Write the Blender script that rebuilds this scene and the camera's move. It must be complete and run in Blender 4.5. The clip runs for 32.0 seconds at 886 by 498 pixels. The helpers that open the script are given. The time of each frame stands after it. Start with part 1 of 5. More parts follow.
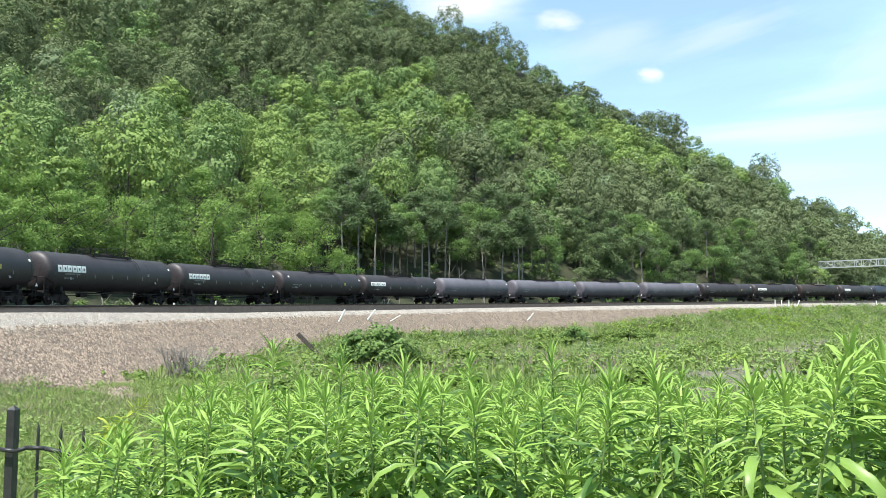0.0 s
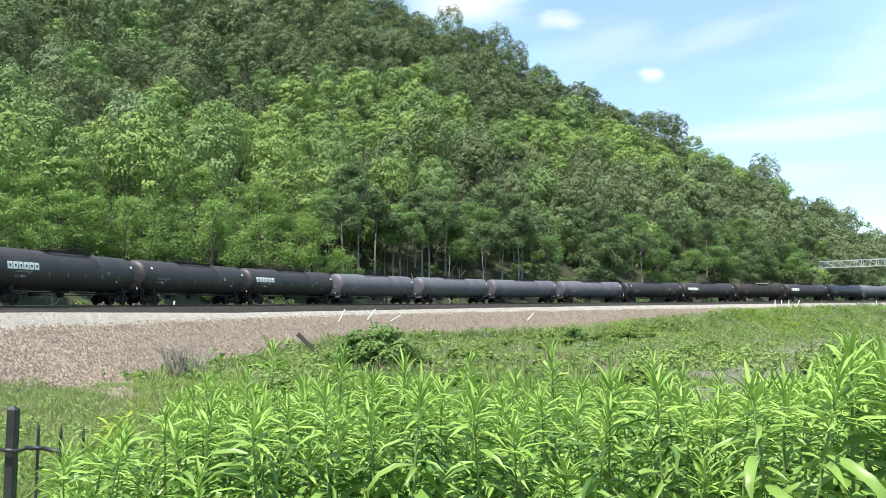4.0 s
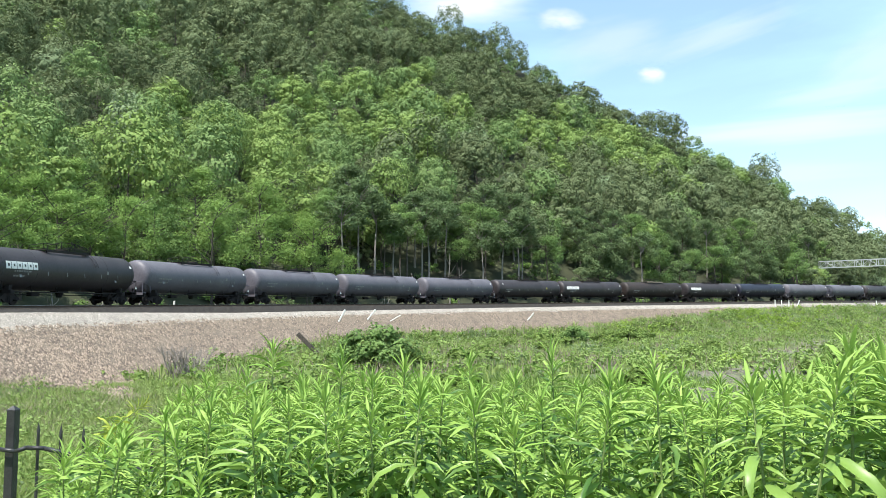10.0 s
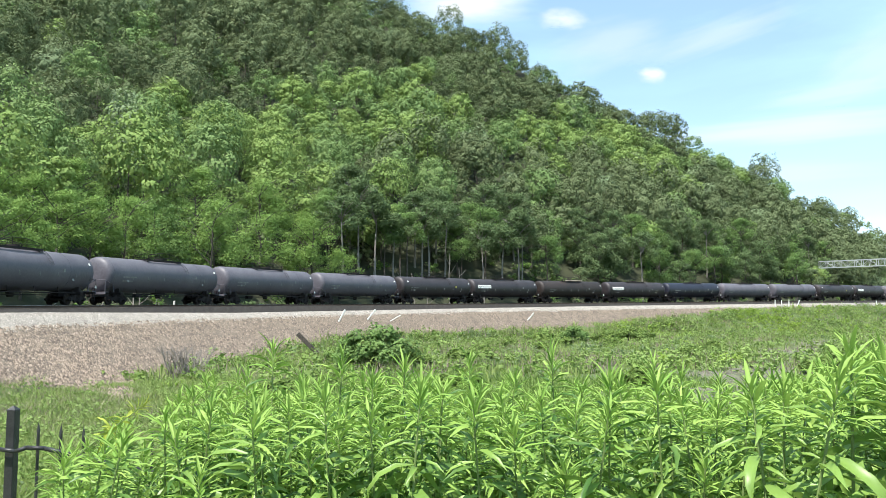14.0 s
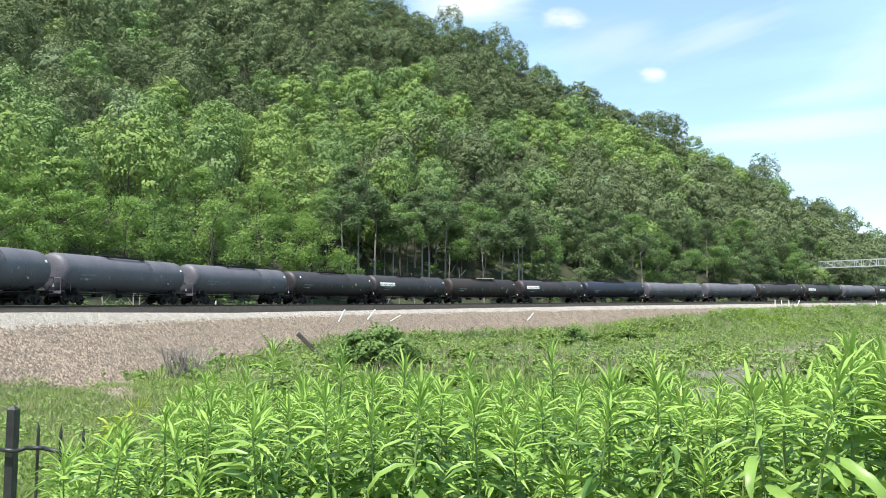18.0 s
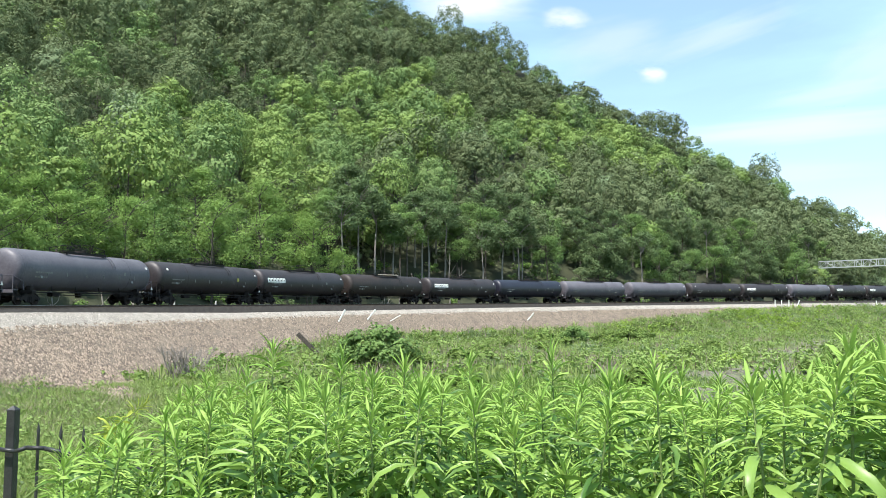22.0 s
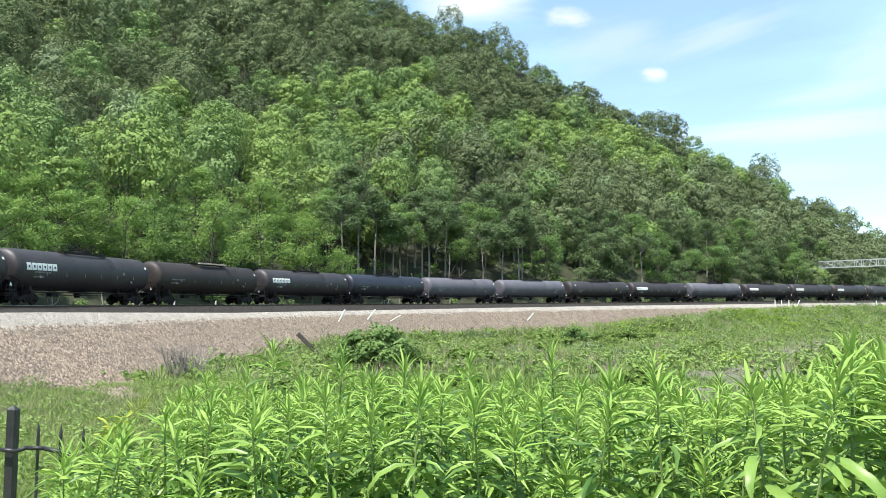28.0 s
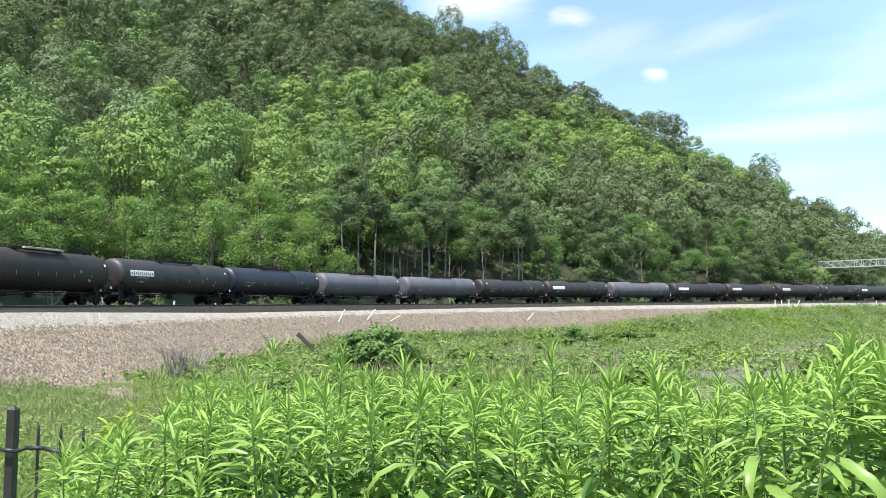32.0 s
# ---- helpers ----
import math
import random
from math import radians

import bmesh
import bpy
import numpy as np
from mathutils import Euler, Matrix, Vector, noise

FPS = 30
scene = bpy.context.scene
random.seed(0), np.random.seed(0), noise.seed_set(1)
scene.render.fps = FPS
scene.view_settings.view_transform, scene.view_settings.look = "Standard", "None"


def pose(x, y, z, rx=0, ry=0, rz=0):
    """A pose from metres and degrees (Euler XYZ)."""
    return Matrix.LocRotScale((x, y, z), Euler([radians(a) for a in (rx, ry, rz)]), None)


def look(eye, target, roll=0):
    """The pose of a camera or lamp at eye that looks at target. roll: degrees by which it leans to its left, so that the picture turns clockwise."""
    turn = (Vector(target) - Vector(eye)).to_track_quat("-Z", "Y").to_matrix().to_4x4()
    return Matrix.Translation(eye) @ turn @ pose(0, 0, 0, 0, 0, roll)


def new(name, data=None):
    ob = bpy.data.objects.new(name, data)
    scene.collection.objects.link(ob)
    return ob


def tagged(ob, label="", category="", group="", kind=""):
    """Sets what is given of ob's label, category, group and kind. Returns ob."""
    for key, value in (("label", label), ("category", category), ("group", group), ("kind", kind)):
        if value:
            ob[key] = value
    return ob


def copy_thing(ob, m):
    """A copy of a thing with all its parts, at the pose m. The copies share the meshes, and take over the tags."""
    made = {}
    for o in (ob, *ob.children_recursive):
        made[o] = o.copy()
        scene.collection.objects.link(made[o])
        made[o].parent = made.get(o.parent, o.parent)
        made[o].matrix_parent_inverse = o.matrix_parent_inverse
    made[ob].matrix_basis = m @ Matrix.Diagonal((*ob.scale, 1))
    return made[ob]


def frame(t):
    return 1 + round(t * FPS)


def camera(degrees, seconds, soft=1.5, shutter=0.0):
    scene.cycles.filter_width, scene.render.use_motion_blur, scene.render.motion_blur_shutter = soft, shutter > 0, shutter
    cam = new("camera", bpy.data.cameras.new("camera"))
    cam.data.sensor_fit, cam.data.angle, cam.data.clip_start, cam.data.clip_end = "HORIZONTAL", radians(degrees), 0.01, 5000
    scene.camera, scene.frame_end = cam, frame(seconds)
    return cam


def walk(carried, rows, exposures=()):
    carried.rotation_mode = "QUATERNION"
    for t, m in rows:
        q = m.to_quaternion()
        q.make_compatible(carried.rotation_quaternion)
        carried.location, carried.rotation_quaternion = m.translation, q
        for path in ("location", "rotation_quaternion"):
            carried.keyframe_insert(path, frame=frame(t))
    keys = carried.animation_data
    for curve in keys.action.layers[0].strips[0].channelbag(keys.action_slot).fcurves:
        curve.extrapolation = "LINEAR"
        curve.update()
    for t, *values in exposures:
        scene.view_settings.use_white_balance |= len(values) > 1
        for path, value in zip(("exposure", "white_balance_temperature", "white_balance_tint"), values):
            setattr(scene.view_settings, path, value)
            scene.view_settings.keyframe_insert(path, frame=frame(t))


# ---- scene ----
cam = camera(58.5, 32.0, soft=0.8)
EYE = (0.0, 0.0, 1.6)
PITCH = 94.78
STAND = pose(EYE[0], EYE[1], EYE[2], PITCH, 0, 0)
walk(cam, [(0.0, STAND), (32.0, STAND)], exposures=[(0.0, 1.12, 6500, 9), (32.0, 1.12, 6500, 9)])

# ---- world, sun, exposure ----
SUN_ELEVATION, SUN_AZIMUTH = radians(63), radians(210)   # azimuth from north (+y) clockwise


def build_world():
    world = bpy.data.worlds.new("sky")
    scene.world = world
    world.use_nodes = True
    nt = world.node_tree
    nt.nodes.clear()
    out = nt.nodes.new("ShaderNodeOutputWorld")
    bg = nt.nodes.new("ShaderNodeBackground")
    sky = nt.nodes.new("ShaderNodeTexSky")
    sky.sky_type = "NISHITA"
    sky.sun_disc = False
    sky.sun_elevation, sky.sun_rotation = SUN_ELEVATION, SUN_AZIMUTH
    sky.altitude, sky.air_density, sky.dust_density, sky.ozone_density = 300, 1.0, 0.6, 1.2
    bg.inputs["Strength"].default_value = 0.122
    # high thin cloud in long streaks: the view direction is laid out on a flat layer, then stretched
    tc = nt.nodes.new("ShaderNodeTexCoord")
    mp = nt.nodes.new("ShaderNodeMapping")
    mp.inputs["Rotation"].default_value = (0, radians(-14), 0)
    mp.inputs["Scale"].default_value = (2.2, 2.2, 9.0)
    n1 = nt.nodes.new("ShaderNodeTexNoise")
    n1.inputs["Scale"].default_value, n1.inputs["Detail"].default_value, n1.inputs["Roughness"].default_value = 1.25, 5, 0.5
    n1.inputs["Distortion"].default_value = 0.5
    ramp = nt.nodes.new("ShaderNodeValToRGB")
    ramp.color_ramp.elements[0].position, ramp.color_ramp.elements[0].color = 0.38, (0.24, 0.24, 0.24, 1)
    ramp.color_ramp.elements[1].position, ramp.color_ramp.elements[1].color = 0.74, (0.80, 0.80, 0.80, 1)
    mix = nt.nodes.new("ShaderNodeMix")
    mix.data_type = "RGBA"
    mix.inputs["B"].default_value = (2.85, 4.42, 5.0, 1)
    link = nt.links.new
    link(tc.outputs["Generated"], mp.inputs["Vector"])
    link(mp.outputs["Vector"], n1.inputs["Vector"])
    link(n1.outputs["Fac"], ramp.inputs["Fac"])
    link(ramp.outputs["Color"], mix.inputs["Factor"])
    link(sky.outputs["Color"], mix.inputs["A"])
    link(mix.outputs["Result"], bg.inputs["Color"])
    link(bg.outputs["Background"], out.inputs["Surface"])


build_world()
sun = new("sun", bpy.data.lights.new("sun", "SUN"))
sun.data.energy, sun.data.angle, sun.data.color = 4.0, radians(0.53), (1.0, 0.955, 0.89)
SUN_DIR = Vector((math.sin(SUN_AZIMUTH) * math.cos(SUN_ELEVATION), math.cos(SUN_AZIMUTH) * math.cos(SUN_ELEVATION), math.sin(SUN_ELEVATION)))
sun.matrix_world = look(SUN_DIR * 200, (0, 0, 0))


# ---- materials ----
def material(name, dark, light, scale=4.0, rough=0.8, metal=0.0, bump=0.0, bump_scale=None, detail=5.0, fine=None, spread=0.22,
             per_piece=0.0, per_island=0.0, fine_share=0.4, space="Object", coat=0.0, translucent=0.0, spec=0.5, bump_deep=0.05):
    """A surface whose colour runs from dark to light by noise at two scales, with optional relief and piece-to-piece change."""
    mat = bpy.data.materials.new(name)
    mat.use_nodes = True
    nt = mat.node_tree
    bsdf = nt.nodes["Principled BSDF"]
    link = nt.links.new
    tc = nt.nodes.new("ShaderNodeTexCoord")
    n1 = nt.nodes.new("ShaderNodeTexNoise")
    n1.inputs["Scale"].default_value, n1.inputs["Detail"].default_value = scale, detail
    n2 = nt.nodes.new("ShaderNodeTexNoise")
    n2.inputs["Scale"].default_value, n2.inputs["Detail"].default_value = fine or scale * 9, 3
    link(tc.outputs[space], n1.inputs["Vector"])
    link(tc.outputs[space], n2.inputs["Vector"])
    add = nt.nodes.new("ShaderNodeMath")
    add.operation = "MULTIPLY_ADD"
    link(n1.outputs["Fac"], add.inputs[0])
    add.inputs[1].default_value = 1 - fine_share
    half = nt.nodes.new("ShaderNodeMath")
    half.operation = "MULTIPLY"
    half.inputs[1].default_value = fine_share
    link(n2.outputs["Fac"], half.inputs[0])
    link(half.outputs[0], add.inputs[2])
    fac = add.outputs[0]
    if per_piece or per_island:
        src = nt.nodes.new("ShaderNodeObjectInfo" if per_piece else "ShaderNodeNewGeometry")
        val = src.outputs["Random" if per_piece else "Random Per Island"]
        m = nt.nodes.new("ShaderNodeMath")
        m.operation = "MULTIPLY_ADD"
        link(val, m.inputs[0])
        m.inputs[1].default_value = per_piece or per_island
        m2 = nt.nodes.new("ShaderNodeMath")
        m2.operation = "SUBTRACT"
        link(fac, m2.inputs[0])
        m2.inputs[1].default_value = (per_piece or per_island) / 2
        link(m2.outputs[0], m.inputs[2])
        fac = m.outputs[0]
    ramp = nt.nodes.new("ShaderNodeMapRange")
    ramp.inputs["From Min"].default_value, ramp.inputs["From Max"].default_value = 0.5 - spread, 0.5 + spread
    link(fac, ramp.inputs["Value"])
    mix = nt.nodes.new("ShaderNodeMix")
    mix.data_type = "RGBA"
    mix.inputs["A"].default_value, mix.inputs["B"].default_value = (*dark, 1), (*light, 1)
    link(ramp.outputs["Result"], mix.inputs["Factor"])
    link(mix.outputs["Result"], bsdf.inputs["Base Color"])
    bsdf.inputs["Roughness"].default_value, bsdf.inputs["Metallic"].default_value = rough, metal
    bsdf.inputs["Coat Weight"].default_value = coat
    bsdf.inputs["Specular IOR Level"].default_value = spec
    if bump:
        nb = nt.nodes.new("ShaderNodeTexNoise")
        nb.inputs["Scale"].default_value, nb.inputs["Detail"].default_value = bump_scale or scale * 6, 4
        link(tc.outputs[space], nb.inputs["Vector"])
        b = nt.nodes.new("ShaderNodeBump")
        b.inputs["Strength"].default_value, b.inputs["Distance"].default_value = bump, bump_deep
        link(nb.outputs["Fac"], b.inputs["Height"])
        link(b.outputs["Normal"], bsdf.inputs["Normal"])
    if translucent:
        out = nt.nodes["Material Output"]
        tr = nt.nodes.new("ShaderNodeBsdfTranslucent")
        link(mix.outputs["Result"], tr.inputs["Color"])
        ms = nt.nodes.new("ShaderNodeMixShader")
        ms.inputs[0].default_value = translucent
        link(bsdf.outputs[0], ms.inputs[1])
        link(tr.outputs[0], ms.inputs[2])
        link(ms.outputs[0], out.inputs["Surface"])
    return mat


M_GRASS = material("meadow_soil", (0.050, 0.080, 0.022), (0.135, 0.180, 0.055), 0.5, 0.95, bump=0.6, bump_scale=6, fine=7.0)
# the canopy's shade is put into this floor colour, hence so dark
M_SHADED_FLOOR = material("shaded_forest_floor", (0.018, 0.022, 0.010), (0.045, 0.052, 0.022), 0.2, 0.95, bump=0.5, bump_scale=2)
M_BALLAST = material("fresh_ballast", (0.125, 0.112, 0.097), (0.41, 0.375, 0.325), 1.2, 0.9, bump=1.0, bump_scale=11, fine=17, spread=0.14, fine_share=0.72)
M_STONE = material("ballast_stone", (0.14, 0.128, 0.112), (0.46, 0.425, 0.375), 3, 0.9, per_island=0.9, spread=0.4)
M_BROWN_STONE = material("bank_stone", (0.066, 0.050, 0.038), (0.305, 0.242, 0.186), 3, 0.9, per_island=0.95, spread=0.42)
M_DARK_BALLAST = material("dark_old_ballast", (0.012, 0.010, 0.009), (0.045, 0.039, 0.034), 1.5, 0.95, bump=1.0, bump_scale=9, fine=14)
M_TIE = material("tie_wood", (0.022, 0.018, 0.014), (0.07, 0.058, 0.047), 5, 0.9, bump=0.5, per_piece=0.3)
M_RAIL = material("rail_rust", (0.035, 0.022, 0.015), (0.10, 0.065, 0.045), 3, 0.65, 0.4)
M_RAILHEAD = material("rail_polish", (0.30, 0.29, 0.28), (0.5, 0.49, 0.48), 3, 0.3, 1.0)
M_BLACK = material("black_tank_paint", (0.0185, 0.0150, 0.0167), (0.0490, 0.0405, 0.0440), 0.5, 0.52, spread=0.18, fine=6, spec=0.5)
M_GREY = material("grey_tank_paint", (0.080, 0.075, 0.091), (0.143, 0.135, 0.154), 0.5, 0.50, spread=0.2, fine=6, spec=0.35)
M_RUSTY = material("rust_stained_black_paint", (0.012, 0.010, 0.010), (0.040, 0.026, 0.021), 0.35, 0.6, spread=0.16, fine=4)
M_BLUE = material("dark_blue_tank_paint", (0.0115, 0.0125, 0.022), (0.025, 0.027, 0.043), 0.5, 0.45, spread=0.2, fine=6)
M_FRAME = material("grimy_underframe_steel", (0.012, 0.010, 0.010), (0.034, 0.029, 0.027), 2.5, 0.85, spread=0.2, per_piece=0.2, spec=0.25)
M_WHEEL = material("wheel_steel", (0.012, 0.010, 0.009), (0.040, 0.031, 0.026), 3, 0.8, 0.1, spec=0.25)
M_WHITE = material("white_reflective_paint", (0.72, 0.70, 0.66), (0.88, 0.86, 0.81), 5, 0.6)
M_DULLWHITE = material("faded_white_stencil", (0.12, 0.12, 0.12), (0.26, 0.26, 0.25), 5, 0.7)
M_TAN = material("worn_tan_panel", (0.30, 0.24, 0.18), (0.55, 0.46, 0.37), 3, 0.8)
M_YELLOW = material("faded_yellow_plate", (0.30, 0.27, 0.06), (0.46, 0.42, 0.10), 5, 0.7)
M_GALV = material("galvanised_steel", (0.36, 0.38, 0.38), (0.58, 0.60, 0.60), 2, 0.5, 0.4)
M_FENCE = material("black_fence_paint", (0.012, 0.012, 0.013), (0.045, 0.045, 0.045), 14, 0.42, bump=0.15)
M_STAKE = material("white_plastic", (0.62, 0.62, 0.60), (0.80, 0.80, 0.78), 9, 0.5)
M_OLDWOOD = material("weathered_dark_wood", (0.03, 0.025, 0.02), (0.12, 0.10, 0.085), 7, 0.9, bump=0.5)
M_TWIG = material("grey_twig_bark", (0.15, 0.13, 0.115), (0.33, 0.29, 0.26), 5, 0.95)
M_BARK = material("grey_brown_bark", (0.035, 0.028, 0.022), (0.14, 0.12, 0.10), 3, 0.95, bump=0.8, bump_scale=12)
M_PALEBARK = material("pale_dead_wood", (0.15, 0.135, 0.12), (0.34, 0.31, 0.28), 3, 0.9, bump=0.5, bump_scale=12)


def foliage(name, dark, light, transl=0.3, scale=0.10, fine=0.6, vary=0.3, rough=0.6, spec=0.25, bump=0.0, bump_scale=2.0, deep=0.3):
    return material(name, dark, light, scale, rough, per_island=vary, spread=0.33, fine=fine, translucent=transl, detail=2, spec=spec, bump=bump, bump_scale=bump_scale, bump_deep=deep)


WOODS = dict(fine=0.9, vary=0.14, rough=0.8, spec=0.12)
M_LEAF = [foliage("bright_locust_leaves", (0.152, 0.241, 0.068), (0.287, 0.381, 0.123), 0.22, **WOODS),
          foliage("maple_leaves", (0.119, 0.202, 0.070), (0.237, 0.326, 0.126), 0.22, **WOODS),
          foliage("oak_leaves", (0.094, 0.128, 0.061), (0.179, 0.218, 0.106), 0.20, **WOODS),
          foliage("greyish_leaves", (0.140, 0.202, 0.105), (0.258, 0.324, 0.180), 0.24, **WOODS)]
M_ROW = [foliage("trackside_locust_leaves", (0.158, 0.274, 0.070), (0.304, 0.437, 0.130), 0.40, **WOODS),
         foliage("trackside_maple_leaves", (0.122, 0.222, 0.068), (0.246, 0.352, 0.122), 0.36, **WOODS),
         foliage("trackside_oak_leaves", (0.098, 0.155, 0.066), (0.190, 0.258, 0.115), 0.32, **WOODS),
         foliage("trackside_grey_leaves", (0.136, 0.194, 0.090), (0.256, 0.321, 0.164), 0.38, **WOODS)]
M_BUSH = foliage("bush_leaves", (0.110, 0.188, 0.042), (0.255, 0.350, 0.094), 0.36, scale=0.6, fine=3, vary=0.35)
M_LIME = foliage("lime_weed_leaves", (0.16, 0.26, 0.035), (0.33, 0.45, 0.085), 0.4, scale=0.6, fine=3, vary=0.3)
M_BLADE = foliage("grass_blades", (0.118, 0.185, 0.045), (0.335, 0.405, 0.138), scale=0.3, fine=2, vary=0.5)
M_DRY = foliage("dry_stalks", (0.16, 0.13, 0.10), (0.34, 0.29, 0.22), 0.1, scale=0.6, fine=3)
M_WEED = foliage("tall_weed_leaves", (0.062, 0.146, 0.026), (0.305, 0.458, 0.101), 0.31, scale=3, fine=20, vary=0.8, rough=0.42, spec=0.5)
M_WEEDTIP = foliage("young_weed_leaves", (0.165, 0.310, 0.050), (0.360, 0.500, 0.130), 0.28, scale=3, fine=20, vary=0.5)
M_WEEDSTEM = material("weed_stem", (0.10, 0.15, 0.04), (0.20, 0.27, 0.09), 20, 0.7)
M_SICKWEED = foliage("yellowed_weed_leaves", (0.26, 0.33, 0.04), (0.48, 0.54, 0.11), 0.3, scale=3, fine=20, vary=0.5)
M_LITTER = material("grey_brown_litter", (0.062, 0.064, 0.044), (0.165, 0.160, 0.115), 1.5, 0.95, per_island=0.6, spread=0.35)
M_WING = material("white_wing", (0.78, 0.78, 0.74), (0.88, 0.88, 0.84), 60, 0.7)


# ---- helpers for meshes and parts ----
def mesh_of(name, verts, faces, mats, mat_index=None, smooth=False):
    """verts: (n, 3) array; faces: (m, k) array of one corner count, or a list of tuples."""
    me = bpy.data.meshes.new(name)
    verts = np.asarray(verts, dtype=np.float32)
    if isinstance(faces, np.ndarray):
        m, k = faces.shape
        me.vertices.add(len(verts))
        me.vertices.foreach_set("co", verts.ravel())
        me.loops.add(m * k)
        me.loops.foreach_set("vertex_index", faces.astype(np.int32).ravel())
        me.polygons.add(m)
        me.polygons.foreach_set("loop_start", np.arange(0, m * k, k, dtype=np.int32))
        if mat_index is not None:
            me.polygons.foreach_set("material_index", np.asarray(mat_index, dtype=np.int32))
        me.update(calc_edges=True)
        me.validate()
    else:
        me.from_pydata(verts.tolist(), [], faces)
        me.update()
    for mt in mats if isinstance(mats, (list, tuple)) else [mats]:
        me.materials.append(mt)
    if smooth:
        me.polygons.foreach_set("use_smooth", [True] * len(me.polygons))
    return me


def rounded(me, normals):
    """Gives each leaf spray the normal of the bough that it sits on, so that a bough is shaded as one soft round."""
    normals = normals / np.linalg.norm(normals, axis=1, keepdims=True)
    me.attributes.new("custom_normal", "FLOAT_VECTOR", "POINT").data.foreach_set("vector", normals.astype(np.float32).ravel())
    return me


def part(name, bm, mat, parent, label="", smooth=False):
    """Links a bmesh as one mesh object under a thing or a part."""
    me = bpy.data.meshes.new(name)
    bm.to_mesh(me)
    bm.free()
    me.materials.append(mat)
    if smooth:
        me.polygons.foreach_set("use_smooth", [True] * len(me.polygons))
    ob = new(name, me)
    ob.parent = parent
    return tagged(ob, label) if label else ob


def piece(name, me, parent, m=None, label=""):
    """One more object on a mesh that alike pieces share."""
    ob = new(name, me)
    ob.parent = parent
    if m is not None:
        ob.matrix_basis = m
    return tagged(ob, label) if label else ob


def box(bm, cx, cy, cz, sx, sy, sz, bevel=0.0, rot=None):
    r = bmesh.ops.create_cube(bm, size=1.0)
    vs = r["verts"]
    m = Matrix.Translation((cx, cy, cz))
    if rot is not None:
        m = m @ rot
    bmesh.ops.transform(bm, verts=vs, matrix=m @ Matrix.Diagonal((sx, sy, sz, 1)))
    if bevel:
        es = list({e for v in vs for e in v.link_edges})
        bmesh.ops.bevel(bm, geom=es, offset=bevel, segments=1, affect="EDGES")
    return bm


def rod(bm, a, b, r, sides=6, r2=None):
    a, b = Vector(a), Vector(b)
    d = b - a
    m = Matrix.Translation((a + b) / 2) @ d.to_track_quat("Z", "Y").to_matrix().to_4x4()
    bmesh.ops.create_cone(bm, cap_ends=True, segments=sides, radius1=r, radius2=r if r2 is None else r2, depth=d.length, matrix=m)
    return bm


def lathe(bm, profile, axis_point, sides, along="X"):
    """Turns (position along the axis, radius) pairs about the x or y axis through axis_point."""
    ax, ay, az = axis_point
    rings = []
    for u, r in profile:
        ring = []
        for i in range(sides):
            a = 2 * math.pi * i / sides
            c, s_ = r * math.cos(a), r * math.sin(a)
            ring.append(bm.verts.new((ax + u, ay + c, az + s_) if along == "X" else (ax + c, ay + u, az + s_)))
        rings.append(ring)
    for r0, r1 in zip(rings, rings[1:]):
        for i in range(sides):
            bm.faces.new((r0[i], r0[(i + 1) % sides], r1[(i + 1) % sides], r1[i]))
    bm.faces.new(rings[0][::-1])
    bm.faces.new(rings[-1])
    bmesh.ops.recalc_face_normals(bm, faces=bm.faces)
    return bm


# ---- the track's line in plan ----
KNOTS = np.arange(-60, 341, 50.0)
HEADINGS = np.radians([-21.3, -0.8, 19.7, 39.9, 55.2, 57.3, 51.2, 45.0, 38.8])
LINE_S = np.arange(-330.0, 461.0, 1.0)
_raw = np.interp(np.arange(-350, 481, 1.0), KNOTS, HEADINGS)
_left = np.arange(-350, 481, 1.0) < -60
_raw[_left] = HEADINGS[0] + (np.arange(-350, 481, 1.0)[_left] + 60) * radians(0.41)
LINE_TH = np.convolve(_raw, np.ones(41) / 41, "valid")
_dx, _dy = np.sin(LINE_TH), np.cos(LINE_TH)
LINE_X = np.concatenate([[0], np.cumsum((_dx[1:] + _dx[:-1]) / 2)])
LINE_Y = np.concatenate([[0], np.cumsum((_dy[1:] + _dy[:-1]) / 2)])
_k = int(np.where(LINE_S == 100)[0][0])
LINE_X, LINE_Y = LINE_X - LINE_X[_k] + 6.4, LINE_Y - LINE_Y[_k] + 136.9
GRADE, RAIL_Z = 0.0145, 2.15


def on_line(s, n=0.0, dz=0.0):
    """The place at s metres along the train's track, n metres to its inner side, dz over the rail's top."""
    x, y, th = np.interp(s, LINE_S, LINE_X), np.interp(s, LINE_S, LINE_Y), np.interp(s, LINE_S, LINE_TH)
    return np.array([x + n * np.cos(th), y - n * np.sin(th), RAIL_Z + GRADE * s + dz + 0 * x])


def heading(s):
    return float(np.interp(s, LINE_S, LINE_TH))


def to_line(x, y):
    """Arrays x, y to the nearest s and the offset n (positive on the inner side)."""
    x, y = np.asarray(x, float).ravel(), np.asarray(y, float).ravel()
    s_out, n_out = np.empty(len(x)), np.empty(len(x))
    sx, sy, ss, st = LINE_X[::2], LINE_Y[::2], LINE_S[::2], LINE_TH[::2]
    for i in range(0, len(x), 20000):
        dx, dy = x[i:i + 20000, None] - sx, y[i:i + 20000, None] - sy
        k = np.argmin(dx * dx + dy * dy, axis=1)
        r = np.arange(len(k))
        along = dx[r, k] * np.sin(st[k]) + dy[r, k] * np.cos(st[k])
        s_out[i:i + 20000] = ss[k] + along
        n_out[i:i + 20000] = dx[r, k] * np.cos(st[k]) - dy[r, k] * np.sin(st[k])
    return s_out, n_out


FLOOR_Z = -2.4
RIDGE_Y = 330.0


